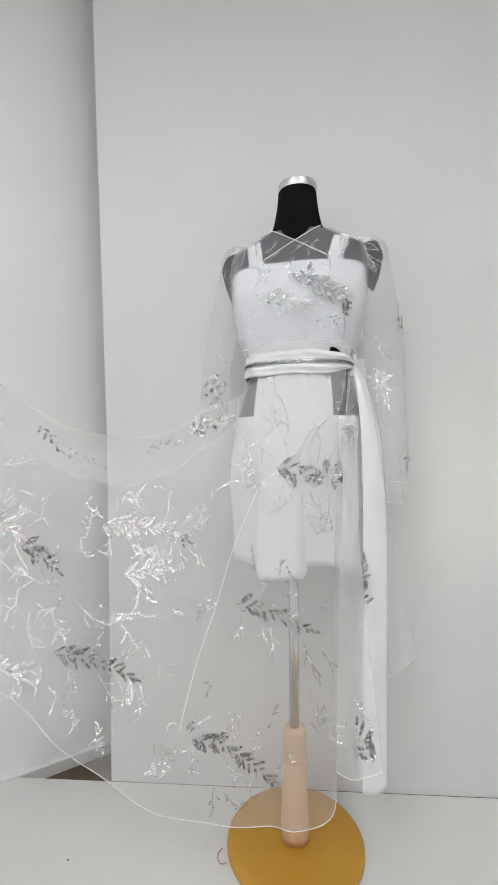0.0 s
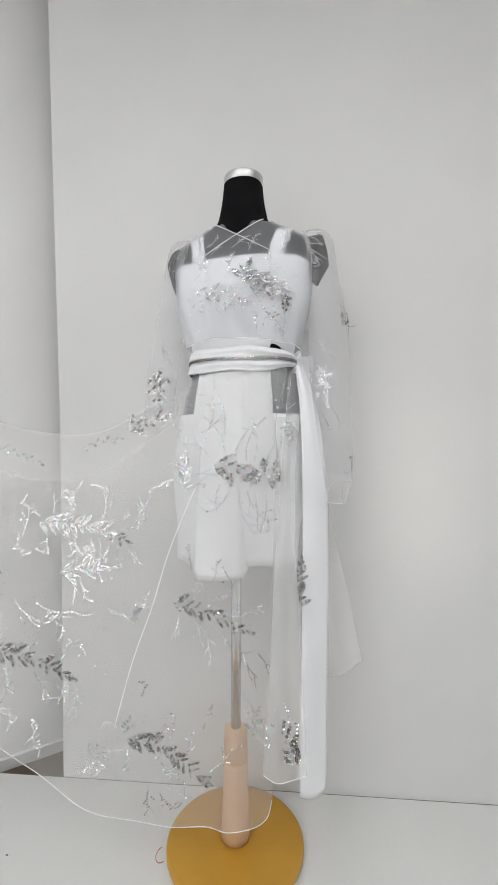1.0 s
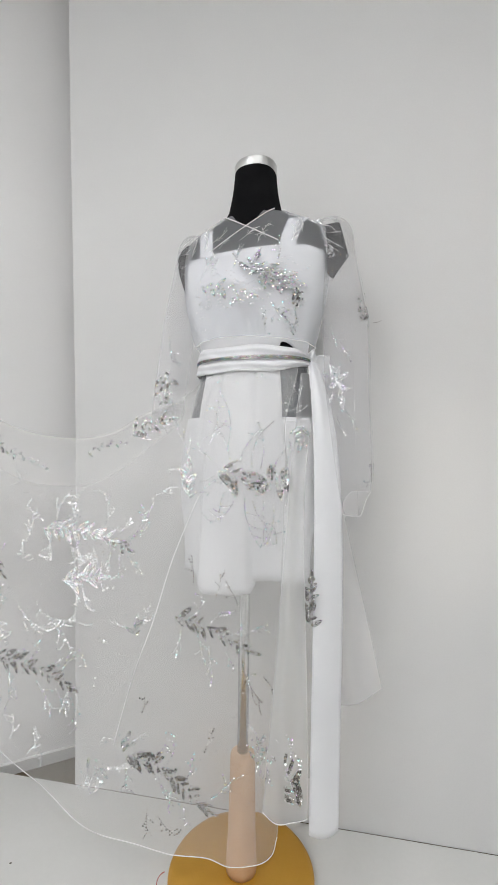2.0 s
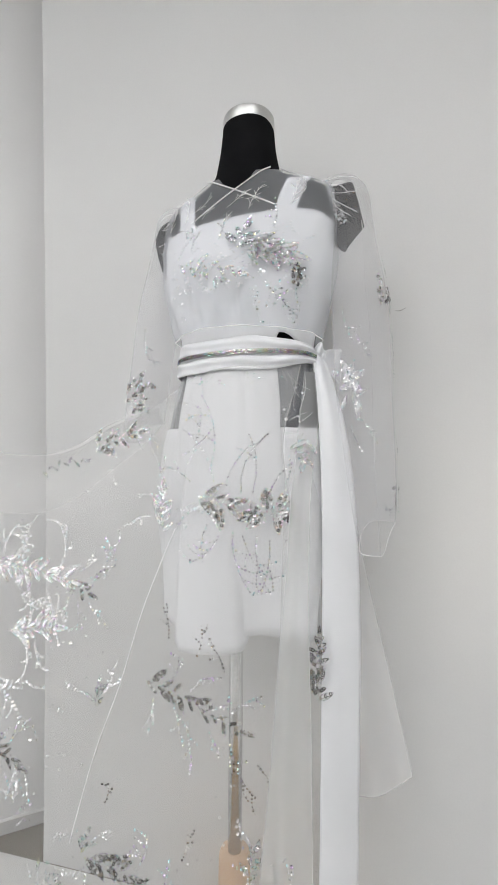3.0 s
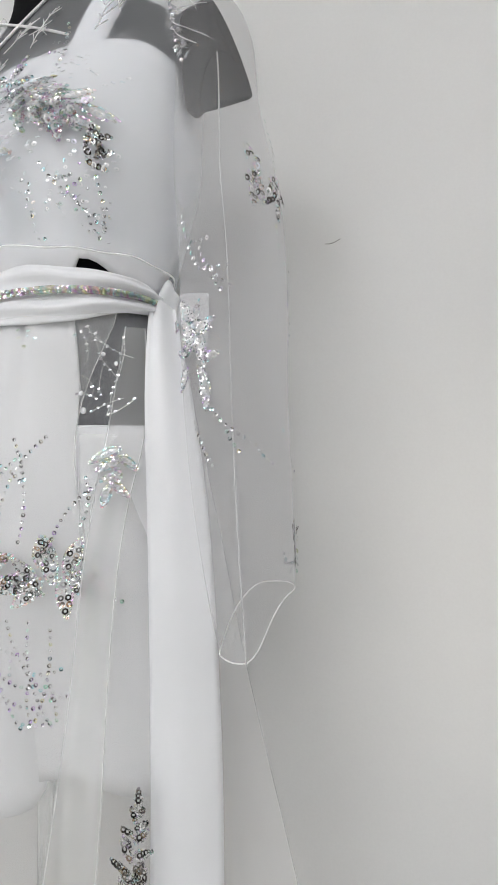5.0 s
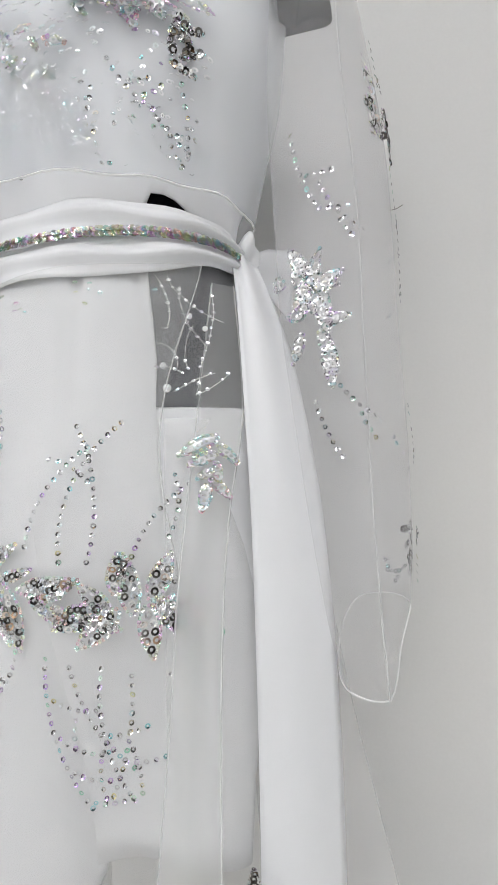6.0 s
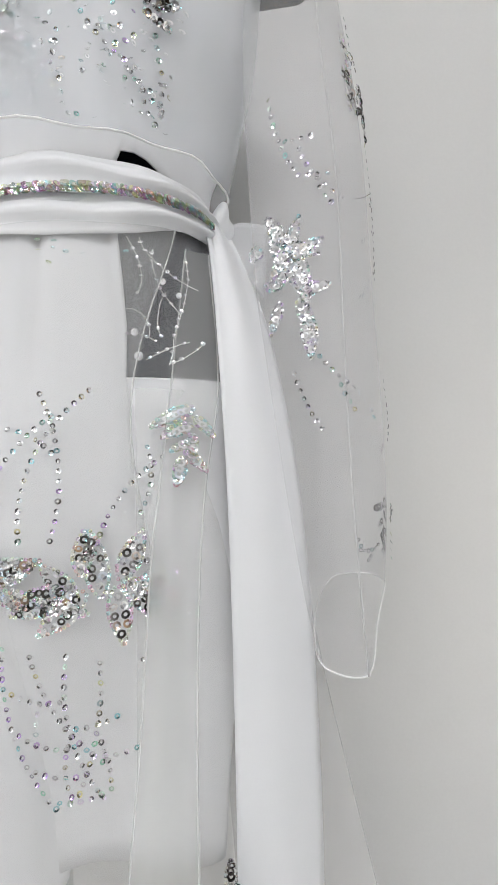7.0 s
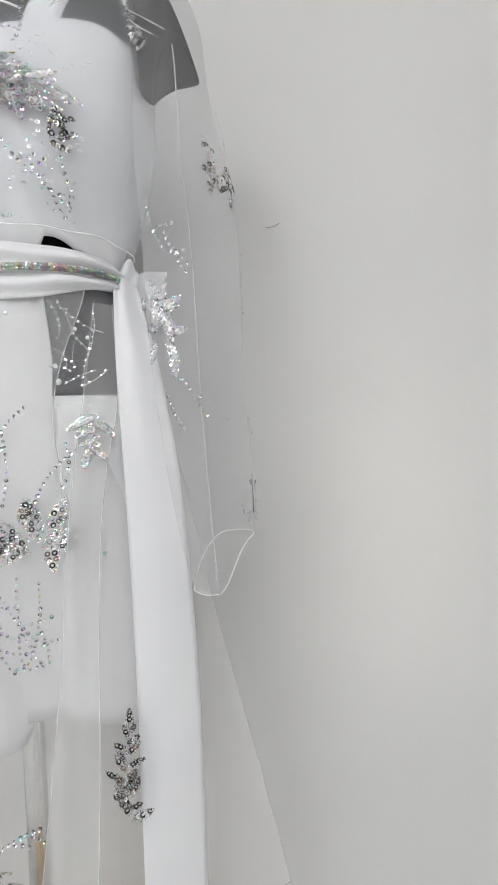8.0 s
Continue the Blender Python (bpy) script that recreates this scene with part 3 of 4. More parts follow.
# s along the waist and the lifted edge; x, z of the upper and of the lower border
UPPER = [(0.0, 0.166, 1.158), (0.12, 0.125, 1.154), (0.30, 0.03, 1.152), (0.42, -0.050, 1.130), (0.48, -0.100, 1.088), (0.55, -0.175, 1.056), (0.60, -0.235, 1.022), (0.65, -0.31, 1.005), (0.71, -0.427, 1.016), (0.78, -0.521, 1.051), (0.88, -0.644, 1.132), (1.0, -1.13, 1.40)]
LOWER = [(0.0, 0.132, 0.204), (0.05, 0.122, 0.167), (0.11, 0.092, 0.144), (0.20, 0.036, 0.133), (0.27, -0.013, 0.149), (0.36, -0.101, 0.142), (0.48, -0.20, 0.155), (0.58, -0.286, 0.179), (0.68, -0.383, 0.225), (0.79, -0.502, 0.302), (0.89, -0.637, 0.406), (1.0, -1.13, 0.70)]


def veil_y(x, z):
    y = 0.974 + 2.6 * max(0.0, x - 0.08) ** 2
    y += 0.010 * math.sin(9 * x + 3 * z) * smooth01((0.02 - x) * 6)
    y += 0.006 * math.sin(26 * x - 4 * z) * smooth01((0.95 - z) * 2)
    # drapes below the lifted edge
    d = smooth01((-0.05 - x) * 8) * smooth01((1.1 - z) * 4)
    y += 0.012 * d * math.sin(34 * (z - 0.25 * (x + 0.35) ** 2 * 4)) * smooth01((z - 0.70) * 5)
    # lies over the skirt and falls from its hem
    if -0.2 < x < 0.2:
        k = smooth01((z - 0.30) / 0.36)
        y += (min(y, pleat_y(x, z) - 0.005, skirt_front(x, z) - 0.006) - y) * k
    # gathered on to the waist
    g = smooth01((z - 0.98) / 0.15) * smooth01((x + 0.16) * 9)
    if g > 0:
        lx = (x - CX + 0.012) / COSY
        y += (front_at(max(min(lx, 0.132), -0.112), min(z, 1.15), 0.015).y - y) * g
    return y


def veil_point(s, t):
    x0, z0 = spline(UPPER, s)
    x1, z1 = spline(LOWER, s)
    # cloth leaves the waist in a curve towards the lifted side
    e = smooth01(t) * 0.35 + t * 0.65
    x, z = x0 + (x1 - x0) * e, z0 + (z1 - z0) * t
    x -= 0.024 * max(0.0, 1 - s * 6) * math.exp(-((t - 0.14) / 0.10) ** 2)
    return Vector((x, veil_y(x, z), z))


SS, TT = lin(0, 1, 120), lin(0, 1, 90)
front = under(part("front_panel", grid(veil_point, SS, TT), TULLE, None, "wide sheer front panel lifted to one side"), over)
for name, pts in (("hem_cord", [veil_point(s, 1.0) for s in SS]), ("side_cord", [veil_point(0, t) for t in TT]), ("upper_cord", [veil_point(s, 0) for s in lin(0.44, 1, 50)])):
    cord = part(name, tube(pts, 0.0009 if name[0] == "h" else 0.0006), TRIM if name[0] == "h" else TULLE_DOUBLE)
    cord.parent = front
SEAM = [(0.0, -0.040, 0.885), (0.2, -0.061, 0.838), (0.4, -0.102, 0.736), (0.62, -0.138, 0.616), (0.8, -0.177, 0.502), (1.0, -0.215, 0.357)]
pts = []
for k in lin(0, 1, 30):
    x, z = spline(SEAM, k)
    pts.append(Vector((x, veil_y(x, z) - 0.002, z)))
cord = part("seam", tube(pts, 0.0008), TRIM)
cord.parent = front


# folded back drape inside the lifted edge
def drape_point(s, t):
    x0, z0 = spline(UPPER, 0.47 + 0.53 * s)
    z = z0 - 0.002 - t * (0.05 + 0.06 * math.sin(math.pi * s))
    return Vector((x0, veil_y(x0, z) + 0.012 + 0.02 * math.sin(math.pi * t), z))


under(part("drape", grid(drape_point, lin(0, 1, 60), lin(0, 1, 14)), TULLE), over)

# side panel between the front panel's edge and the sash
SIDE_TOP = [(0.0, 0.140, 0.980), (0.5, 0.172, 0.996), (1.0, 0.206, 1.038)]


def side_point(u, t):
    x0, y0 = spline(SIDE_TOP, u)
    x1, y1 = 0.128 + 0.124 * u, 1.000 + 0.035 * u
    e = smooth01(t * 1.4)
    fold = 0.006 * math.sin(14 * u + 1.0) * smooth01(t * 2)
    return Vector((x0 + (x1 - x0) * e, y0 + 0.004 + (y1 - y0) * e + fold, 1.045 + (0.32 - 0.02 * math.sin(math.pi * u) - 1.045) * t))


side = under(part("side_panel", grid(side_point, lin(0, 1, 30), lin(0, 1, 70)), TULLE, None, "sheer side panel behind the sash end"), over)
cord = part("hem_cord", tube([side_point(u, 1.0) for u in lin(0, 1, 30)], 0.0006), TULLE_DOUBLE)
cord.parent = side
# back panel flaring out past the sash
BACK = [(0.0, 0.190, 1.090), (0.3, 0.243, 1.07), (0.5, 0.270, 1.075), (0.75, 0.309, 1.085), (1.0, 0.347, 1.092)]


def back_point(u, t):
    x1, y1 = spline(BACK, t)
    x0 = 0.150 + 0.06 * t
    z0 = 1.15 - 0.74 * t + 0.03 * t * math.sin(5 * u) * u
    z1 = 1.15 - 0.685 * t
    return Vector((x0 + (x1 - x0) * u, 1.10 - 0.02 * t + (y1 - 1.10 + 0.02 * t) * u + 0.006 * math.sin(9 * u) * t, z0 + (z1 - z0) * u - 0.012 * math.sin(math.pi * u) * t))


back = under(part("back_panel", grid(back_point, lin(0, 1, 26), lin(0, 1, 60)), TULLE_DOUBLE, None, "sheer back panel flaring past the sash"), over)
for pts in ([back_point(u, 1.0) for u in lin(0, 1, 26)], [back_point(1.0, t) for t in lin(0, 1, 40)]):
    cord = part("edge_cord", tube(pts, 0.0006), TULLE_DOUBLE)
    cord.parent = back
# loose panel that hangs from the hip and swings forward at its foot: z, x and y of its two edges
LOOSE = [(-1.147, 0.169, 1.012, 0.184, 1.022), (-1.05, 0.161, 0.996, 0.191, 1.010), (-0.985, 0.156, 0.982, 0.184, 0.994), (-0.93, 0.151, 0.975, 0.181, 0.982), (-0.84, 0.147, 0.966, 0.180, 0.970), (-0.74, 0.140, 0.955, 0.182, 0.958), (-0.645, 0.135, 0.938, 0.187, 0.936), (-0.56, 0.131, 0.920, 0.191, 0.912), (-0.45, 0.124, 0.895, 0.196, 0.872), (-0.34, 0.118, 0.871, 0.200, 0.835)]


def on_loose(x, z):
    x0, y0, x1, y1 = spline(LOOSE, -min(max(z, 0.34), 1.147))
    u = (x - x0) / (x1 - x0)
    return Vector((x, y0 + (y1 - y0) * u - 0.004 * math.sin(math.pi * u), z))


def fold_point(u, t):
    z = 1.147 - t * (0.807 + 0.008 * math.sin(math.pi * u) - 0.029 * u)
    x0, y0, x1, y1 = spline(LOOSE, -max(z, 0.34))
    return Vector((x0 + (x1 - x0) * u, y0 + (y1 - y0) * u - 0.006 * math.sin(math.pi * u) * t + 0.003 * math.sin(9 * u + 2) * t, z))


fold = under(part("loose_panel", grid(fold_point, lin(0, 1, 14), lin(0, 1, 50)), TULLE_FOLD, None, "narrow sheer panel hanging loose from the hip"), over)
cord = part("hem_cord", tube([fold_point(u, 1.0) for u in lin(0, 1, 20)], 0.0009), TRIM)
cord.parent = fold
# fine net stretched over the cut-out hips
for t0, t1 in ((0.52, 1.75), (-1.75, -0.60)):
    under(part("hip_net", grid(lambda th, z: ring_at(th, z, 0.0045), lin(t0, t1, 18), lin(1.04, 1.180, 10)), TULLE_NET, None, "fine white net over the hip"), over)
for u in (0.0, 1.0):
    cord = part("edge_cord", tube([fold_point(u, t) for t in lin(0, 1, 40)], 0.0007, 5), TULLE_DOUBLE)
    cord.parent = fold


# ---- sequins ----
class Beads:
    """Collects flat ring sequins for one embroidered spray."""

    def __init__(self, up=0.0, size=1.0):
        self.v, self.f, self.up, self.size = [], [], up, size

    def ring(self, p, n, r, wobble=0.35, hole=0.42):
        n = (n + Vector((random.uniform(-1, 1), random.uniform(-1, 1), random.uniform(-1, 1) + self.up / wobble)) * wobble).normalized()
        a = n.orthogonal().normalized()
        b = n.cross(a)
        r *= self.size
        k0, sides = len(self.v), 8
        for q, lift in ((r, 0.0), (r * hole, -0.12 * r)):
            for i in range(sides):
                t = 2 * math.pi * i / sides
                self.v.append(p + q * (math.cos(t) * a + math.sin(t) * b) + n * lift)
        for i in range(sides):
            j = (i + 1) % sides
            self.f.append((k0 + i, k0 + j, k0 + sides + j, k0 + sides + i))

    def done(self, name, mat, parent, label=""):
        if not self.v:
            return None
        me = bpy.data.meshes.new(name)
        me.from_pydata(self.v, [], self.f)
        me.materials.append(mat)
        ob = new(name, me)
        tagged(ob, label, kind="stuff")
        return under(ob, parent) if parent.type == "EMPTY" else ob


def lift(surface, x, z, out=0.0016):
    """The place and normal on a garment's surface at x, z."""
    e = 0.004
    p = surface(x, z)
    n = (surface(x + e, z) - p).cross(surface(x, z + e) - p).normalized()
    if n.y > 0:
        n = -n
    return p + n * out, n


def on_veil(x, z):
    return Vector((x, veil_y(x, z) - 0.001, z))


def on_front(off):
    def fn(x, z):
        lx = (x - CX) / COSY + 0.013
        a, b = body(z)
        return front_at(max(min(lx, a), -a), z, off)
    return fn


def on_sleeve(table, th0):
    """x is the turn round the sleeve in metres of cloth, from th0."""
    return lambda x, z: sleeve_point(table, th0 + x / 0.055, min(max(z, 0.86), 1.49), 0.002)


def leaf(small, big, surface, x, z, ang, length, width, fill=1.0):
    ca, sa = math.cos(ang), math.sin(ang)
    n = max(5, int(length / 0.0024))
    for side in (-1, 1):
        for i in range(n):
            u = (i + 0.5) / n
            w = side * width * 0.5 * math.sin(math.pi * u ** 0.8)
            p, nn = lift(surface, x + ca * u * length - sa * w, z + sa * u * length + ca * w)
            small.ring(p, nn, 0.00125 * random.uniform(0.85, 1.15))
    m = int(length / 0.0040 * fill)
    for i in range(m):
        u = 0.12 + 0.76 * (i + 0.5) / max(m, 1)
        for w in ((-0.22, 0.22) if width > 0.0095 and 0.25 < u < 0.75 else (0.0,)):
            w = w * width + random.uniform(-0.0007, 0.0007)
            p, nn = lift(surface, x + ca * u * length - sa * w, z + sa * u * length + ca * w, 0.002)
            big.ring(p, nn, 0.0027 * random.uniform(0.9, 1.1), 0.4, 0.44)


def branch(surface, x0, z0, x1, z1, small, big, size=0.030, density=1.0, fill=1.0):
    dx, dz = x1 - x0, z1 - z0
    L = math.hypot(dx, dz)
    ang = math.atan2(dz, dx)
    n = max(4, int(L / 0.0092 * density))
    for i in range(n):
        u = (i + 0.3) / n
        bow = 0.05 * L * math.sin(math.pi * u)
        x, z = x0 + dx * u - math.sin(ang) * bow, z0 + dz * u + math.cos(ang) * bow
        side = 1 if i % 2 else -1
        k = size * (1.05 - 0.45 * u) * random.uniform(0.6, 1.25)
        leaf(small, big, surface, x, z, ang + side * random.uniform(0.35, 1.15), k, k * random.uniform(0.22, 0.34), fill * random.uniform(0.7, 1.1))
    leaf(small, big, surface, x1, z1, ang, size * 0.8, size * 0.25, fill)


def frond(surface, x, z, ang, length, beads, curl=0.5, twigs=2, step=0.0059, r=0.00145):
    n = int(length / step)
    px_, pz_, a = x, z, ang
    for i in range(n):
        px_ += math.cos(a) * step
        pz_ += math.sin(a) * step
        a += 1.7 * curl * step / length
        p, nn = lift(surface, px_, pz_)
        beads.ring(p, nn, r * random.uniform(0.85, 1.2), 0.3)
        if twigs and i and i % max(2, n // (twigs + 1)) == 0:
            frond(surface, px_, pz_, a + random.choice((-1, 1)) * random.uniform(0.5, 0.9), length * 0.38, beads, curl, 0, step, r)


def spray(name_parent, surface, x0, z0, x1, z1, tone="dark", size=0.030, density=1.0, fronds=6, reach=0.07, fill=1.0, tilt=None):
    """An embroidered branch of leaves with dotted fronds round it."""
    up = {"dark": -0.05, "pale": 0.0, "mixed": 0.15, "bright": 0.50, "soft": 0.50}[tone]
    size_up = up > 0.3
    up = up if tilt is None else tilt
    small, big = Beads(up, 1.35 if size_up else 1.0), Beads(up, 1.15 if size_up else 1.0)
    branch(surface, x0, z0, x1, z1, small, big, size, density, fill)
    dots = Beads(0.6)
    along = math.atan2(z1 - z0, x1 - x0)
    for i in range(fronds):
        # dotted twigs grow outwards from the leaves
        u = (i + random.random()) / fronds
        a = along + (1 if i % 2 else -1) * random.uniform(0.5, 1.5)
        frond(surface, x0 + (x1 - x0) * u + 0.6 * size * math.cos(a), z0 + (z1 - z0) * u + 0.6 * size * math.sin(a), a, reach * random.uniform(0.5, 1.1), dots, random.uniform(-0.7, 0.7), 2, 0.0064, 0.0023 if size_up else 0.0019)
    inner, outer = {"pale": (HOLO, HOLO), "dark": (DARK, HOLO), "mixed": (MIXED, RAINBOW), "bright": (BRIGHT, RAINBOW), "soft": (HOLO, BRIGHT)}[tone]
    for beads, mat, label in ((small, outer, "small ring sequins sewn in leaf outlines"), (big, inner, "large cup sequins filling the leaves"), (dots, BRIGHT if tone != "dark" else HOLO, "pale dotted fronds of sequins")):
        ob = beads.done("sequin_spray", mat, name_parent, label)
        if ob is not None and ob.parent is None:
            ob.parent = name_parent


def scatter(name_parent, surface, x0, z0, x1, z1, count, mat, r=0.0015):
    beads = Beads(0.6)
    for i in range(count):
        p, n = lift(surface, random.uniform(x0, x1), random.uniform(z0, z1))
        beads.ring(p, n, r * random.uniform(0.8, 1.4), 0.5)
    ob = beads.done("sequin_scatter", mat, name_parent, "loose ring sequins")
    if ob.parent is None:
        ob.parent = name_parent


def star(name_parent, surface, x, z, rows, tone="mixed"):
    """A flower of leaves round one point: rows of angle and length."""
    small, big = Beads(0.2), Beads(0.0)
    for deg, length in rows:
        a = radians(deg)
        leaf(small, big, surface, x + 0.012 * math.cos(a) + random.uniform(-0.012, 0.012), z + random.uniform(-0.01, 0.01), a, length, length * random.uniform(0.3, 0.42), 0.6)
    inner, outer = {"mixed": (MIXED, RAINBOW), "bright": (BRIGHT, HOLO)}[tone]
    for beads, mat, label in ((small, outer, "small ring sequins sewn in leaf outlines"), (big, inner, "large cup sequins filling the leaves")):
        ob = beads.done("sequin_spray", mat, name_parent, label)
        if ob.parent is None:
            ob.parent = name_parent


def fronds_only(name_parent, surface, rows, mat):
    beads = Beads(0.6 if mat is BRIGHT else 0.1)
    for x, z, deg, length, curl, twigs in rows:
        frond(surface, x, z, radians(deg), length, beads, curl, twigs, 0.0075 if mat is BRIGHT else 0.0061, 0.0023 if mat is BRIGHT else 0.0017)
    ob = beads.done("sequin_frond", mat, name_parent, "dotted sequin fronds")
    if ob.parent is None:
        ob.parent = name_parent


random.seed(7)
# the lifted front panel
spray(front, on_veil, -0.093, 0.630, 0.072, 0.578, "dark", 0.034, 0.95, 9, 0.06)
spray(front, on_veil, -0.190, 0.337, -0.014, 0.252, "dark", 0.038, 1.1, 8, 0.07)
spray(front, on_veil, -0.508, 0.520, -0.325, 0.464, "dark", 0.036, 1.15, 9, 0.07)
spray(front, on_veil, -0.720, 0.850, -0.590, 0.780, "bright", 0.036, 1.1, 12, 0.08)
spray(front, on_veil, -0.588, 0.762, -0.502, 0.704, "dark", 0.036, 1.3, 5, 0.08)
spray(front, on_veil, -0.393, 0.806, -0.235, 0.784, "bright", 0.036, 1.1, 10, 0.08)
spray(front, on_veil, -0.232, 0.782, -0.200, 0.768, "dark", 0.030, 1.2, 6, 0.08)
spray(front, on_veil, -0.345, 0.694, -0.262, 0.704, "bright", 0.036, 1.4, 4, 0.05)
spray(front, on_veil, -0.540, 1.036, -0.505, 0.985, "dark", 0.022, 1.0, 0, 0.04)
spray(front, on_veil, -0.495, 0.975, -0.395, 0.938, "pale", 0.016, 0.9, 2, 0.04, 0.5)
spray(front, on_veil, -0.300, 0.975, -0.215, 0.995, "pale", 0.014, 0.9, 1, 0.04, 0.5)
spray(front, on_veil, -0.198, 1.016, -0.118, 1.044, "mixed", 0.034, 1.5, 2, 0.04)
spray(front, on_veil, -0.176, 0.582, -0.172, 0.612, "pale", 0.026, 1.6, 3, 0.05, 0.5)
spray(front, on_veil, -0.270, 0.328, -0.240, 0.300, "pale", 0.026, 1.0, 4, 0.05, 0.5)
spray(front, on_veil, -0.196, 0.342, -0.188, 0.365, "pale", 0.028, 1.4, 2, 0.05, 0.5)
spray(front, on_veil, -0.670, 0.478, -0.590, 0.447, "bright", 0.036, 1.3, 5, 0.06)
spray(front, on_veil, -0.90, 0.98, -0.76, 0.90, "bright", 0.036, 1.0, 8, 0.07)
fronds_only(front, on_veil, [(-0.66, 1.0, 60, 0.09, 0.6, 3), (-0.64, 0.95, -20, 0.08, 0.5, 3), (-0.60, 0.93, 30, 0.07, -0.5, 2), (-0.47, 0.90, 10, 0.05, 0.6, 2), (-0.50, 0.88, -160, 0.04, 0.6, 2), (-0.45, 0.64, -60, 0.10, 0.5, 3), (-0.40, 0.63, -40, 0.10, 0.6, 3), (-0.38, 0.60, -20, 0.09, -0.6, 3), (-0.52, 0.62, -70, 0.09, 0.3, 3), (-0.57, 0.60, -100, 0.09, 0.4, 3)], BRIGHT)
fronds_only(front, on_veil, [(-0.56, 0.40, 70, 0.06, 0.3, 2), (-0.52, 0.37, 55, 0.06, 0.4, 3), (-0.47, 0.33, 60, 0.06, 0.5, 3), (-0.43, 0.30, 45, 0.06, 0.2, 3), (-0.40, 0.27, 60, 0.05, 0.6, 2), (-0.30, 0.40, 80, 0.07, 0.5, 0), (-0.27, 0.25, 20, 0.05, 0.6, 2)], BRIGHT)
fronds_only(front, on_veil, [(-0.14, 0.23, -100, 0.06, 0.2, 3), (-0.12, 0.22, -60, 0.06, 0.5, 3), (-0.16, 0.42, 60, 0.04, 0.5, 2), (-0.05, 0.70, 80, 0.06, 0.5, 2), (0.0, 0.68, 60, 0.06, 0.5, 2), (0.05, 0.66, 100, 0.06, 0.5, 2), (0.06, 0.55, -80, 0.09, 0.4, 2), (0.10, 0.53, -60, 0.08, 0.4, 2), (-0.02, 0.36, 60, 0.06, 0.4, 2)], DARK)
scatter(front, on_veil, -0.85, 0.46, -0.15, 0.98, 150, BRIGHT, 0.0018)
fronds_only(front, on_veil, [(random.uniform(-0.74, -0.30), random.uniform(0.48, 0.90), random.uniform(0, 360), random.uniform(0.05, 0.09), random.uniform(-0.8, 0.8), 3) for i in range(10)], BRIGHT)
scatter(front, on_veil, -0.30, 0.25, 0.10, 0.60, 60, BRIGHT)
# over the skirt
onskirt = on_veil
spray(front, onskirt, 0.000, 0.942, 0.080, 0.915, "mixed", 0.044, 1.1, 0, 0.06)
star(front, onskirt, 0.118, 0.920, [(98, 0.044), (128, 0.034), (66, 0.036), (84, 0.030), (20, 0.030), (-22, 0.036), (-60, 0.030), (-84, 0.038), (-138, 0.040), (-165, 0.034)])
spray(front, onskirt, -0.061, 0.880, -0.061, 0.945, "bright", 0.032, 1.5, 4, 0.05)
fronds_only(front, onskirt, [(0.03, 0.96, 100, 0.11, 0.5, 1), (0.05, 0.955, 80, 0.09, -0.5, 0), (0.075, 0.945, 95, 0.11, -0.6, 0), (0.09, 0.945, 70, 0.10, 0.5, 1), (0.115, 0.935, 80, 0.08, -0.5, 0), (0.02, 0.98, 70, 0.13, 0.6, 2), (-0.01, 0.96, 130, 0.06, 0.5, 1), (0.02, 0.90, -120, 0.07, 0.5, 0), (0.04, 0.895, -100, 0.09, -0.7, 3), (0.06, 0.89, -95, 0.11, 0.5, 3), (0.075, 0.885, -75, 0.09, 0.4, 2), (0.10, 0.885, -100, 0.10, 0.5, 1), (0.118, 0.88, -85, 0.09, -0.3, 1), (0.0, 0.92, 200, 0.05, 0.5, 0), (0.135, 0.93, 20, 0.045, 0.4, 0), (0.14, 0.90, 10, 0.04, -0.4, 0), (0.138, 0.87, 30, 0.04, 0.5, 0), (0.14, 0.96, 60, 0.05, 0.5, 0), (-0.06, 0.95, 95, 0.08, 0.4, 2), (0.0, 1.10, 80, 0.04, 0.4, 1), (-0.02, 0.99, 60, 0.10, 0.4, 2)], HOLO)
spray(side, lambda x, z: Vector((x, 0.992, z)), 0.194, 0.628, 0.196, 0.722, "dark", 0.028, 1.7, 0, 0.05)
spray(fold, on_loose, 0.186, 0.376, 0.152, 0.440, "dark", 0.034, 1.3, 4, 0.05)
spray(front, on_veil, 0.088, 0.345, 0.100, 0.390, "pale", 0.028, 1.3, 2, 0.05, 0.6)
# the bodice
BF = on_front(0.012)
spray(blouse, BF, 0.080, 1.352, 0.150, 1.328, "bright", 0.036, 1.5, 4, 0.04, tilt=0.35)
spray(blouse, BF, 0.066, 1.340, 0.076, 1.376, "pale", 0.034, 1.3, 0, 0.04, 1.2)
spray(blouse, BF, -0.02, 1.325, 0.07, 1.300, "bright", 0.022, 0.7, 5, 0.05, 0.4, tilt=0.35)
scatter(blouse, BF, -0.06, 1.24, 0.16, 1.37, 240, BRIGHT, 0.0017)
fronds_only(blouse, BF, [(-0.05, 1.34, 60, 0.07, 0.5, 2), (-0.02, 1.35, 80, 0.06, 0.5, 2), (0.03, 1.36, 70, 0.06, 0.4, 2), (0.12, 1.37, 70, 0.05, 0.5, 2), (0.11, 1.29, -70, 0.05, 0.5, 2), (0.02, 1.28, -90, 0.05, 0.5, 2), (0.07, 1.29, -80, 0.06, 0.5, 2)], HOLO)
fronds_only(blouse, on_front(0.009), [(0.085, 1.425, 60, 0.05, 0.5, 2), (-0.02, 1.43, 110, 0.06, 0.5, 2), (-0.07, 1.43, 80, 0.05, 0.5, 2), (0.15, 1.43, 60, 0.05, 0.5, 1)], BRIGHT)


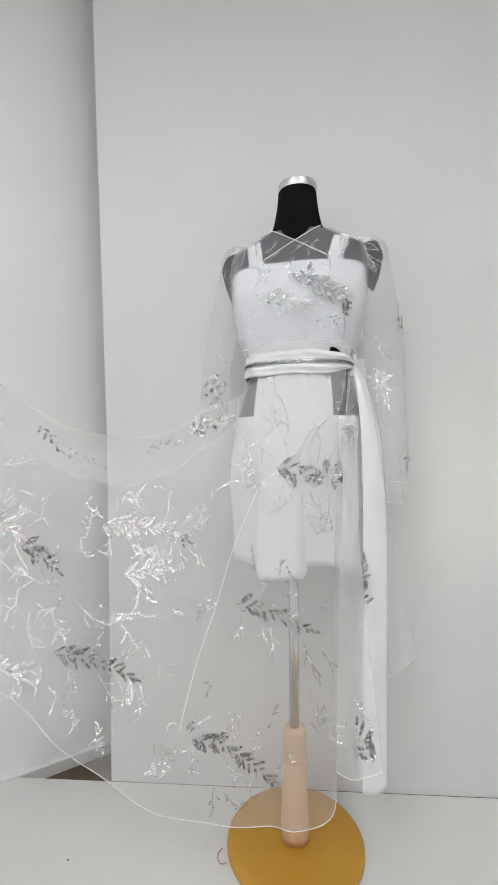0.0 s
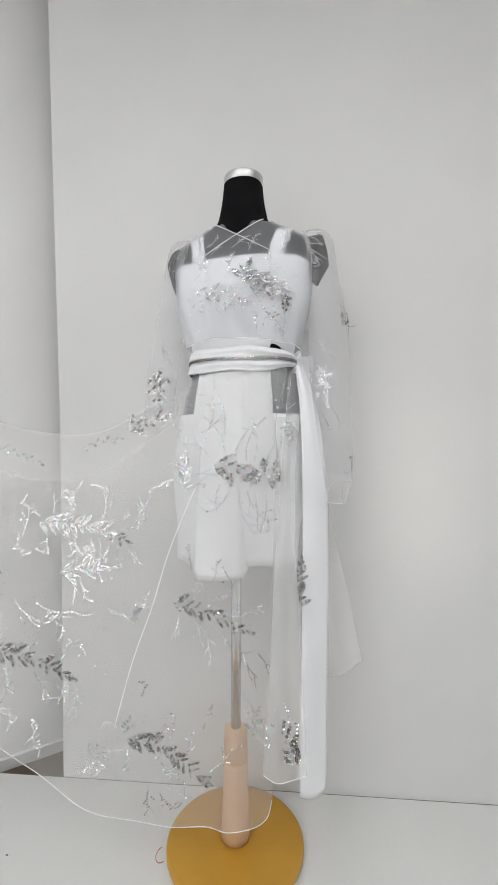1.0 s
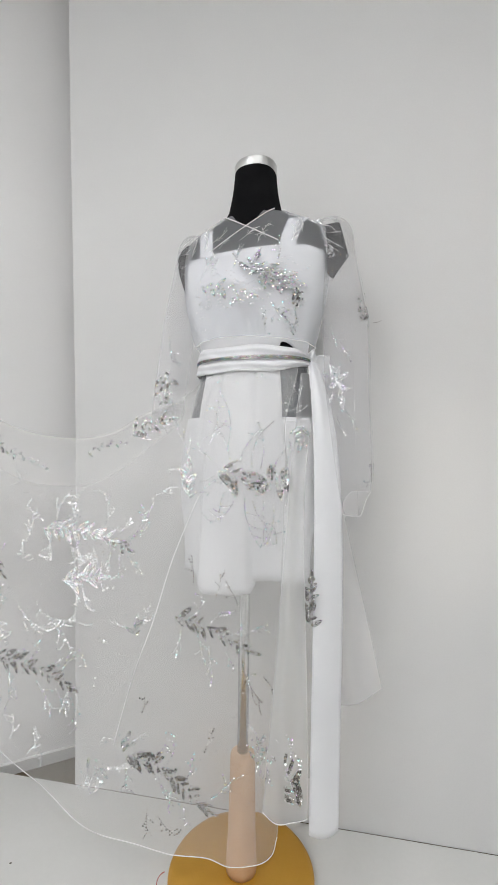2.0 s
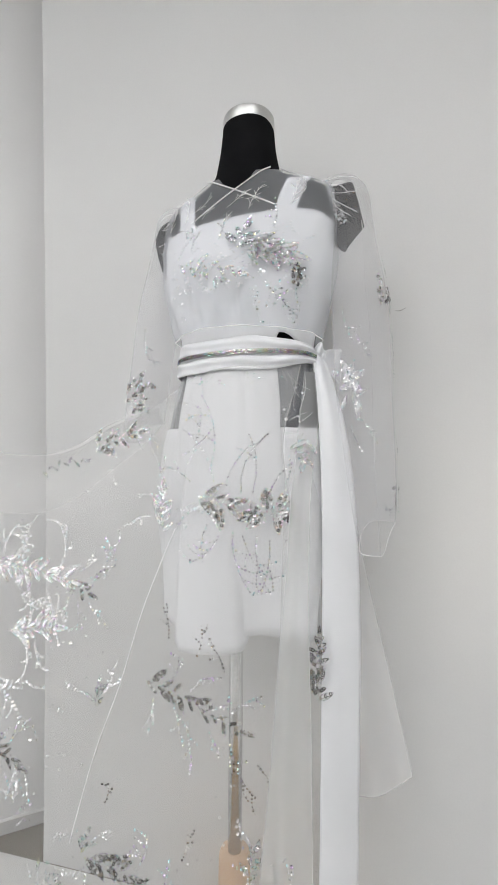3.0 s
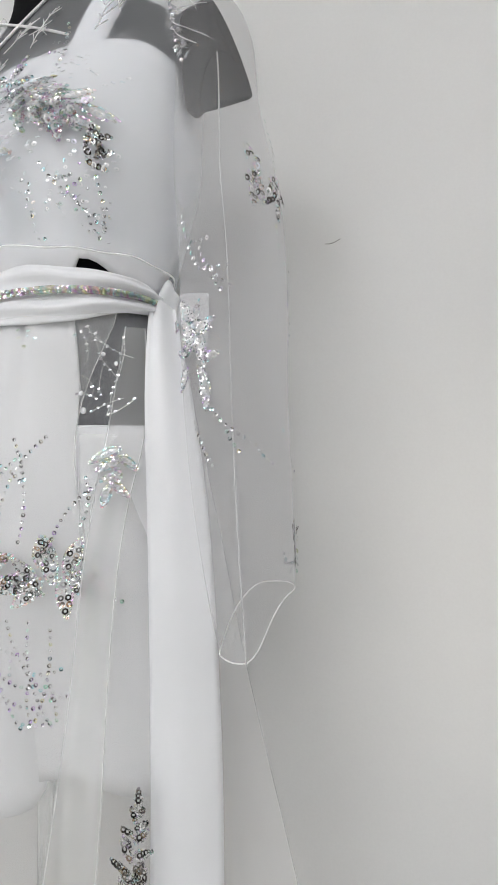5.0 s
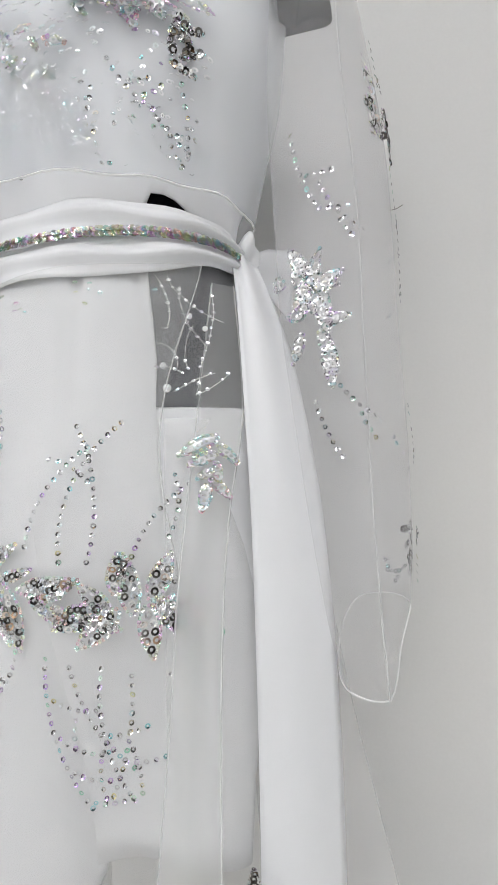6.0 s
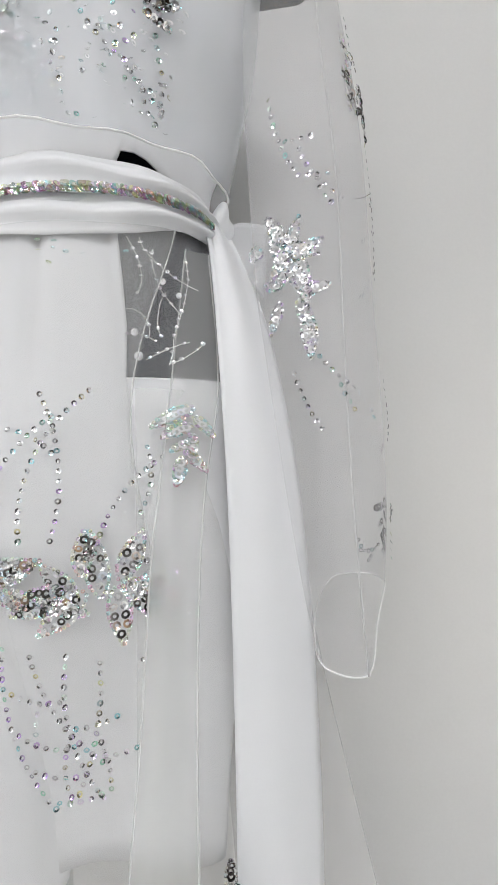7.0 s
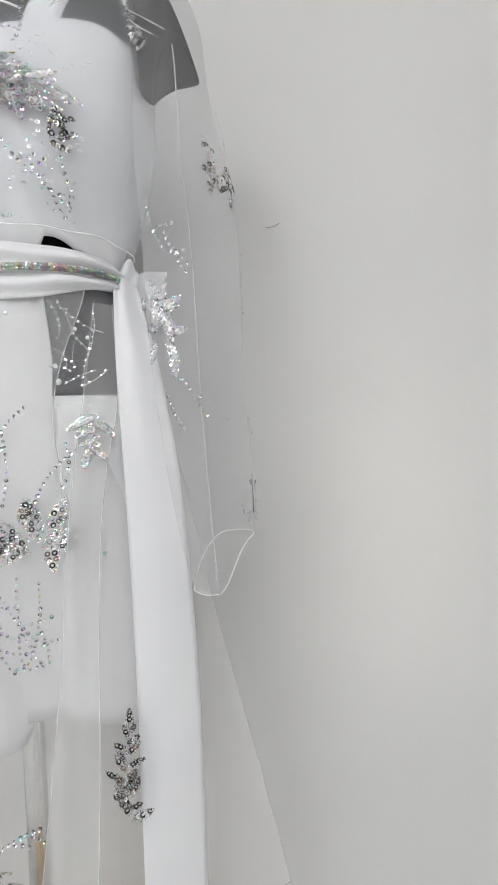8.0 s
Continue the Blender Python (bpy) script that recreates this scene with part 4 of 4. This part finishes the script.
def stitched_twig(parent, surface, x, z, deg, length, bend):
    """A pale embroidered stem with short side stitches."""
    a, n = radians(deg), max(4, int(length / 0.004))
    bm, pts = bmesh.new(), []
    for i in range(n + 1):
        pts.append(surface(x, z))
        if i and i < n and random.random() < 0.6:
            b = a + random.choice((-1, 1)) * random.uniform(0.4, 0.8)
            k = random.uniform(0.006, 0.016)
            tube([pts[-1], surface(x + k * math.cos(b), z + k * math.sin(b))], 0.0004, 5, bm)
        x, z = x + 0.004 * math.cos(a), z + 0.004 * math.sin(a)
        a += bend * 0.004 / length
    tube(pts, 0.0004, 5, bm)
    under(part("embroidery", bm, TRIM, None, "pale embroidered twig"), parent)


for x, z, deg, length, bend in ((-0.050, 1.425, 75, 0.045, 0.5), (-0.030, 1.440, 20, 0.04, 0.6), (-0.012, 1.420, 60, 0.035, -0.6), (0.035, 1.432, 30, 0.04, 0.5), (0.075, 1.420, 80, 0.05, -0.6), (0.092, 1.430, 130, 0.04, 0.5), (0.145, 1.420, 70, 0.045, 0.5), (0.165, 1.440, 110, 0.035, -0.5), (-0.088, 1.420, 80, 0.04, -0.4), (-0.02, 1.392, 100, 0.03, 0.4), (0.03, 1.39, 60, 0.03, 0.4)):
    stitched_twig(blouse, on_front(0.0105), x, z, deg, length, bend)
spray(blouse, BF, 0.150, 1.303, 0.160, 1.304, "dark", 0.014, 1.0, 0, 0.04)
spray(blouse, BF, 0.148, 1.285, 0.160, 1.290, "dark", 0.014, 1.0, 0, 0.04)
spray(blouse, BF, 0.085, 1.335, 0.140, 1.318, "bright", 0.030, 1.8, 3, 0.05, tilt=0.35)
spray(blouse, BF, 0.030, 1.300, 0.060, 1.275, "bright", 0.020, 1.5, 3, 0.05, tilt=0.35)
spray(blouse, BF, -0.045, 1.335, 0.0, 1.310, "bright", 0.020, 0.8, 5, 0.05, 0.4, tilt=0.35)
scatter(blouse, BF, -0.04, 1.222, 0.165, 1.29, 80, HOLO, 0.0014)
scatter(blouse, BF, -0.03, 1.23, 0.165, 1.32, 60, BRIGHT, 0.0014)
fronds_only(blouse, BF, [(0.13, 1.27, -75, 0.05, 0.5, 2), (0.10, 1.275, -100, 0.05, -0.5, 1), (0.05, 1.265, -80, 0.04, 0.6, 1), (0.155, 1.28, -95, 0.05, 0.3, 1)], HOLO)
scatter(front, on_veil, -0.02, 1.12, 0.14, 1.148, 26, RAINBOW, 0.0014)
# trails of beads on the net over the hip


def bead_thread(parent, surface, x, z, deg, length, bend, beads):
    """A fine white thread with a few small beads along it."""
    pts, a = [], radians(deg)
    n = max(4, int(length / 0.003))
    for i in range(n + 1):
        pts.append(surface(x, z))
        if i % 2 and random.random() < 0.75:
            beads.ring(pts[-1] + Vector((0, -0.0012, 0)), Vector((0.2, -1, 0.3)), random.uniform(0.0012, 0.0019), 0.3, 0.25)
        x, z = x + 0.003 * math.cos(a), z + 0.003 * math.sin(a)
        a += bend * 0.003 / length + random.uniform(-0.13, 0.13)
    ob = part("thread", tube(pts, 0.00026, 5), TRIM)
    if parent.type == "EMPTY":
        under(ob, parent)
    else:
        ob.parent = parent


def on_hip(x, z):
    """Just outside the net over the hip."""
    th = min(lin(0.3, 1.6, 80), key=lambda a: abs(ring_at(a, z, 0.016).x - x))
    p = ring_at(th, z, 0.016)
    return Vector((x, p.y, z))


beads = Beads(0.3)
for x, z, deg, length, bend in ((0.134, 1.146, -60, 0.04, -1.2), (0.142, 1.146, -75, 0.05, 0.9), (0.150, 1.140, -100, 0.05, 0.8), (0.131, 1.098, 10, 0.03, -1.6), (0.132, 1.080, 25, 0.022, -1.0), (0.158, 1.112, -120, 0.035, 1.6), (0.146, 1.064, 30, 0.03, -0.4), (0.170, 1.138, -86, 0.08, -0.1), (0.160, 1.062, 15, 0.028, 0.6)):
    bead_thread(side, on_hip, x, z, deg, length, bend, beads)
beads.done("sequin_scatter", BRIGHT, side, "small pale beads along the threads").parent = side
for x, z, r in ((0.142, 1.066, 0.0030), (0.139, 1.082, 0.0024), (0.156, 1.118, 0.0022), (0.166, 1.110, 0.0020)):
    bm = bmesh.new()
    bmesh.ops.create_uvsphere(bm, u_segments=12, v_segments=8, radius=r, matrix=Matrix.Translation(on_hip(x, z) + Vector((0, -0.002, 0))) @ Matrix.Diagonal((1, 0.5, 1, 1)))
    part("pearl", bm, SATIN, side, "flat pearly bead")
spray(fold, lambda x, z: on_loose(x, z) + Vector((0, -0.002, 0)), 0.176, 1.034, 0.170, 1.000, "bright", 0.024, 1.8, 0, 0.05)
# sleeves
for table in (SLEEVE_E, SLEEVE_W):
    east = table is SLEEVE_E
    S0 = on_sleeve(table, -0.35 if east else 0.1)
    star(blouse, S0, 0.0, 1.135, [(95, 0.026), (128, 0.030), (60, 0.032), (160, 0.028), (25, 0.028), (-15, 0.030), (-50, 0.034), (-82, 0.040), (-100, 0.030), (-130, 0.026)], "bright" if east else "mixed")
    star(blouse, S0, 0.006, 1.105, [(-60, 0.026), (-88, 0.034), (-120, 0.026), (10, 0.022), (170, 0.02)], "bright" if east else "mixed")
    if east:
        star(blouse, on_sleeve(table, 1.25), 0.0, 1.285, [(80, 0.026), (120, 0.026), (40, 0.024), (-40, 0.030), (-75, 0.034), (-100, 0.030), (-140, 0.024), (0, 0.02)], "mixed")
        spray(blouse, on_sleeve(table, 1.35), 0.004, 1.285, 0.010, 1.262, "dark", 0.018, 1.4, 0, 0.05)
        spray(blouse, on_sleeve(table, 1.9), 0.0, 0.965, 0.004, 0.930, "dark", 0.018, 1.6, 2, 0.04)
        fronds_only(blouse, on_sleeve(table, 1.5), [(0.0, 1.25, -90, 0.07, 0.3, 1), (0.01, 1.19, -85, 0.06, 0.4, 1), (0.0, 1.36, -80, 0.05, 0.3, 1), (-0.01, 1.06, -80, 0.07, 0.4, 0)], HOLO)
    fronds_only(blouse, S0, [(0.0, 1.25, -90, 0.07, 0.4, 1), (0.02, 1.21, -80, 0.05, 0.5, 1), (0.015, 1.08, -60, 0.07, 0.4, 1), (0.0, 1.06, -75, 0.05, 0.3, 0)], HOLO)
    # beaded threads over the shoulder end, from the armhole seam
    beads, way = Beads(0.45), 1 if east else -1
    for x, z, deg, length, bend in ((-0.034, 1.474, -12, 0.062, -0.5), (-0.034, 1.462, -22, 0.050, -0.4), (-0.032, 1.448, -35, 0.050, 0.6), (-0.030, 1.436, -58, 0.056, 0.8), (-0.028, 1.425, -75, 0.040, 0.5)):
        bead_thread(blouse, on_sleeve(table, 0.1), way * x, z, deg if east else 180 - deg, length, bend * way, beads)
    beads.done("sequin_scatter", BRIGHT, blouse, "small pale beads along the threads")
    beads = Beads(0.3)
    for i in range(190):
        u = random.random()
        p = sleeve_point(table, (-0.75 if east else 0.75) + 0.5 * u * (1 if east else -1) + random.uniform(-0.16, 0.16), 1.485 - 0.10 * u, 0.002)
        beads.ring(p, Vector((0, -1, 0.3)), 0.0019, 0.6)
    beads.done("sequin_band", BRIGHT, blouse, "dense sequins along the armhole seam")
# the sequin line of the sash
beads = Beads(0.3)
for i in range(330):
    th = -1.9 + 3.5 * i / 330
    for k in range(2):
        pinch = math.exp(-((th - 1.72) / 0.42) ** 2)
        p = ring_at(th + random.uniform(-0.01, 0.01), 1.1775 + (k - 0.5) * 0.0034 * (1 - 0.5 * pinch), 0.0160)
        n = p - Vector((CX, CY, p.z))
        beads.ring(p, n.normalized(), 0.0025, 0.40, 0.2)
beads.done("sequin_line", RAINBOW, sash, "line of holographic sequins")

# ---- small marks ----
bm = tube([(-0.122 + 0.013 * math.cos(a) - 0.004, 1.030 + 0.02 * math.sin(a), PZ + 0.001) for a in lin(1.9, 5.4, 16)], 0.0011)
tagged(part("thread", bm, THREAD), "curled pink thread lying on the white platform", "thread")
bm = tube([(0.336, BY - 0.0015, 1.3135), (0.342, BY - 0.002, 1.3125), (0.348, BY - 0.002, 1.3135), (0.356, BY - 0.0015, 1.318)], 0.00045)
tagged(part("fibre", bm, HAIR), "short dark fibre stuck to the backdrop board", "fibre")
bm = bmesh.new()
bmesh.ops.create_uvsphere(bm, u_segments=10, v_segments=6, radius=0.003, matrix=Matrix.Translation((-0.486, 1.0, PZ + 0.0006)) @ Matrix.Diagonal((1, 0.8, 0.35, 1)))
tagged(part("speck", bm, HAIR), "tiny dark speck on the white platform", "speck")
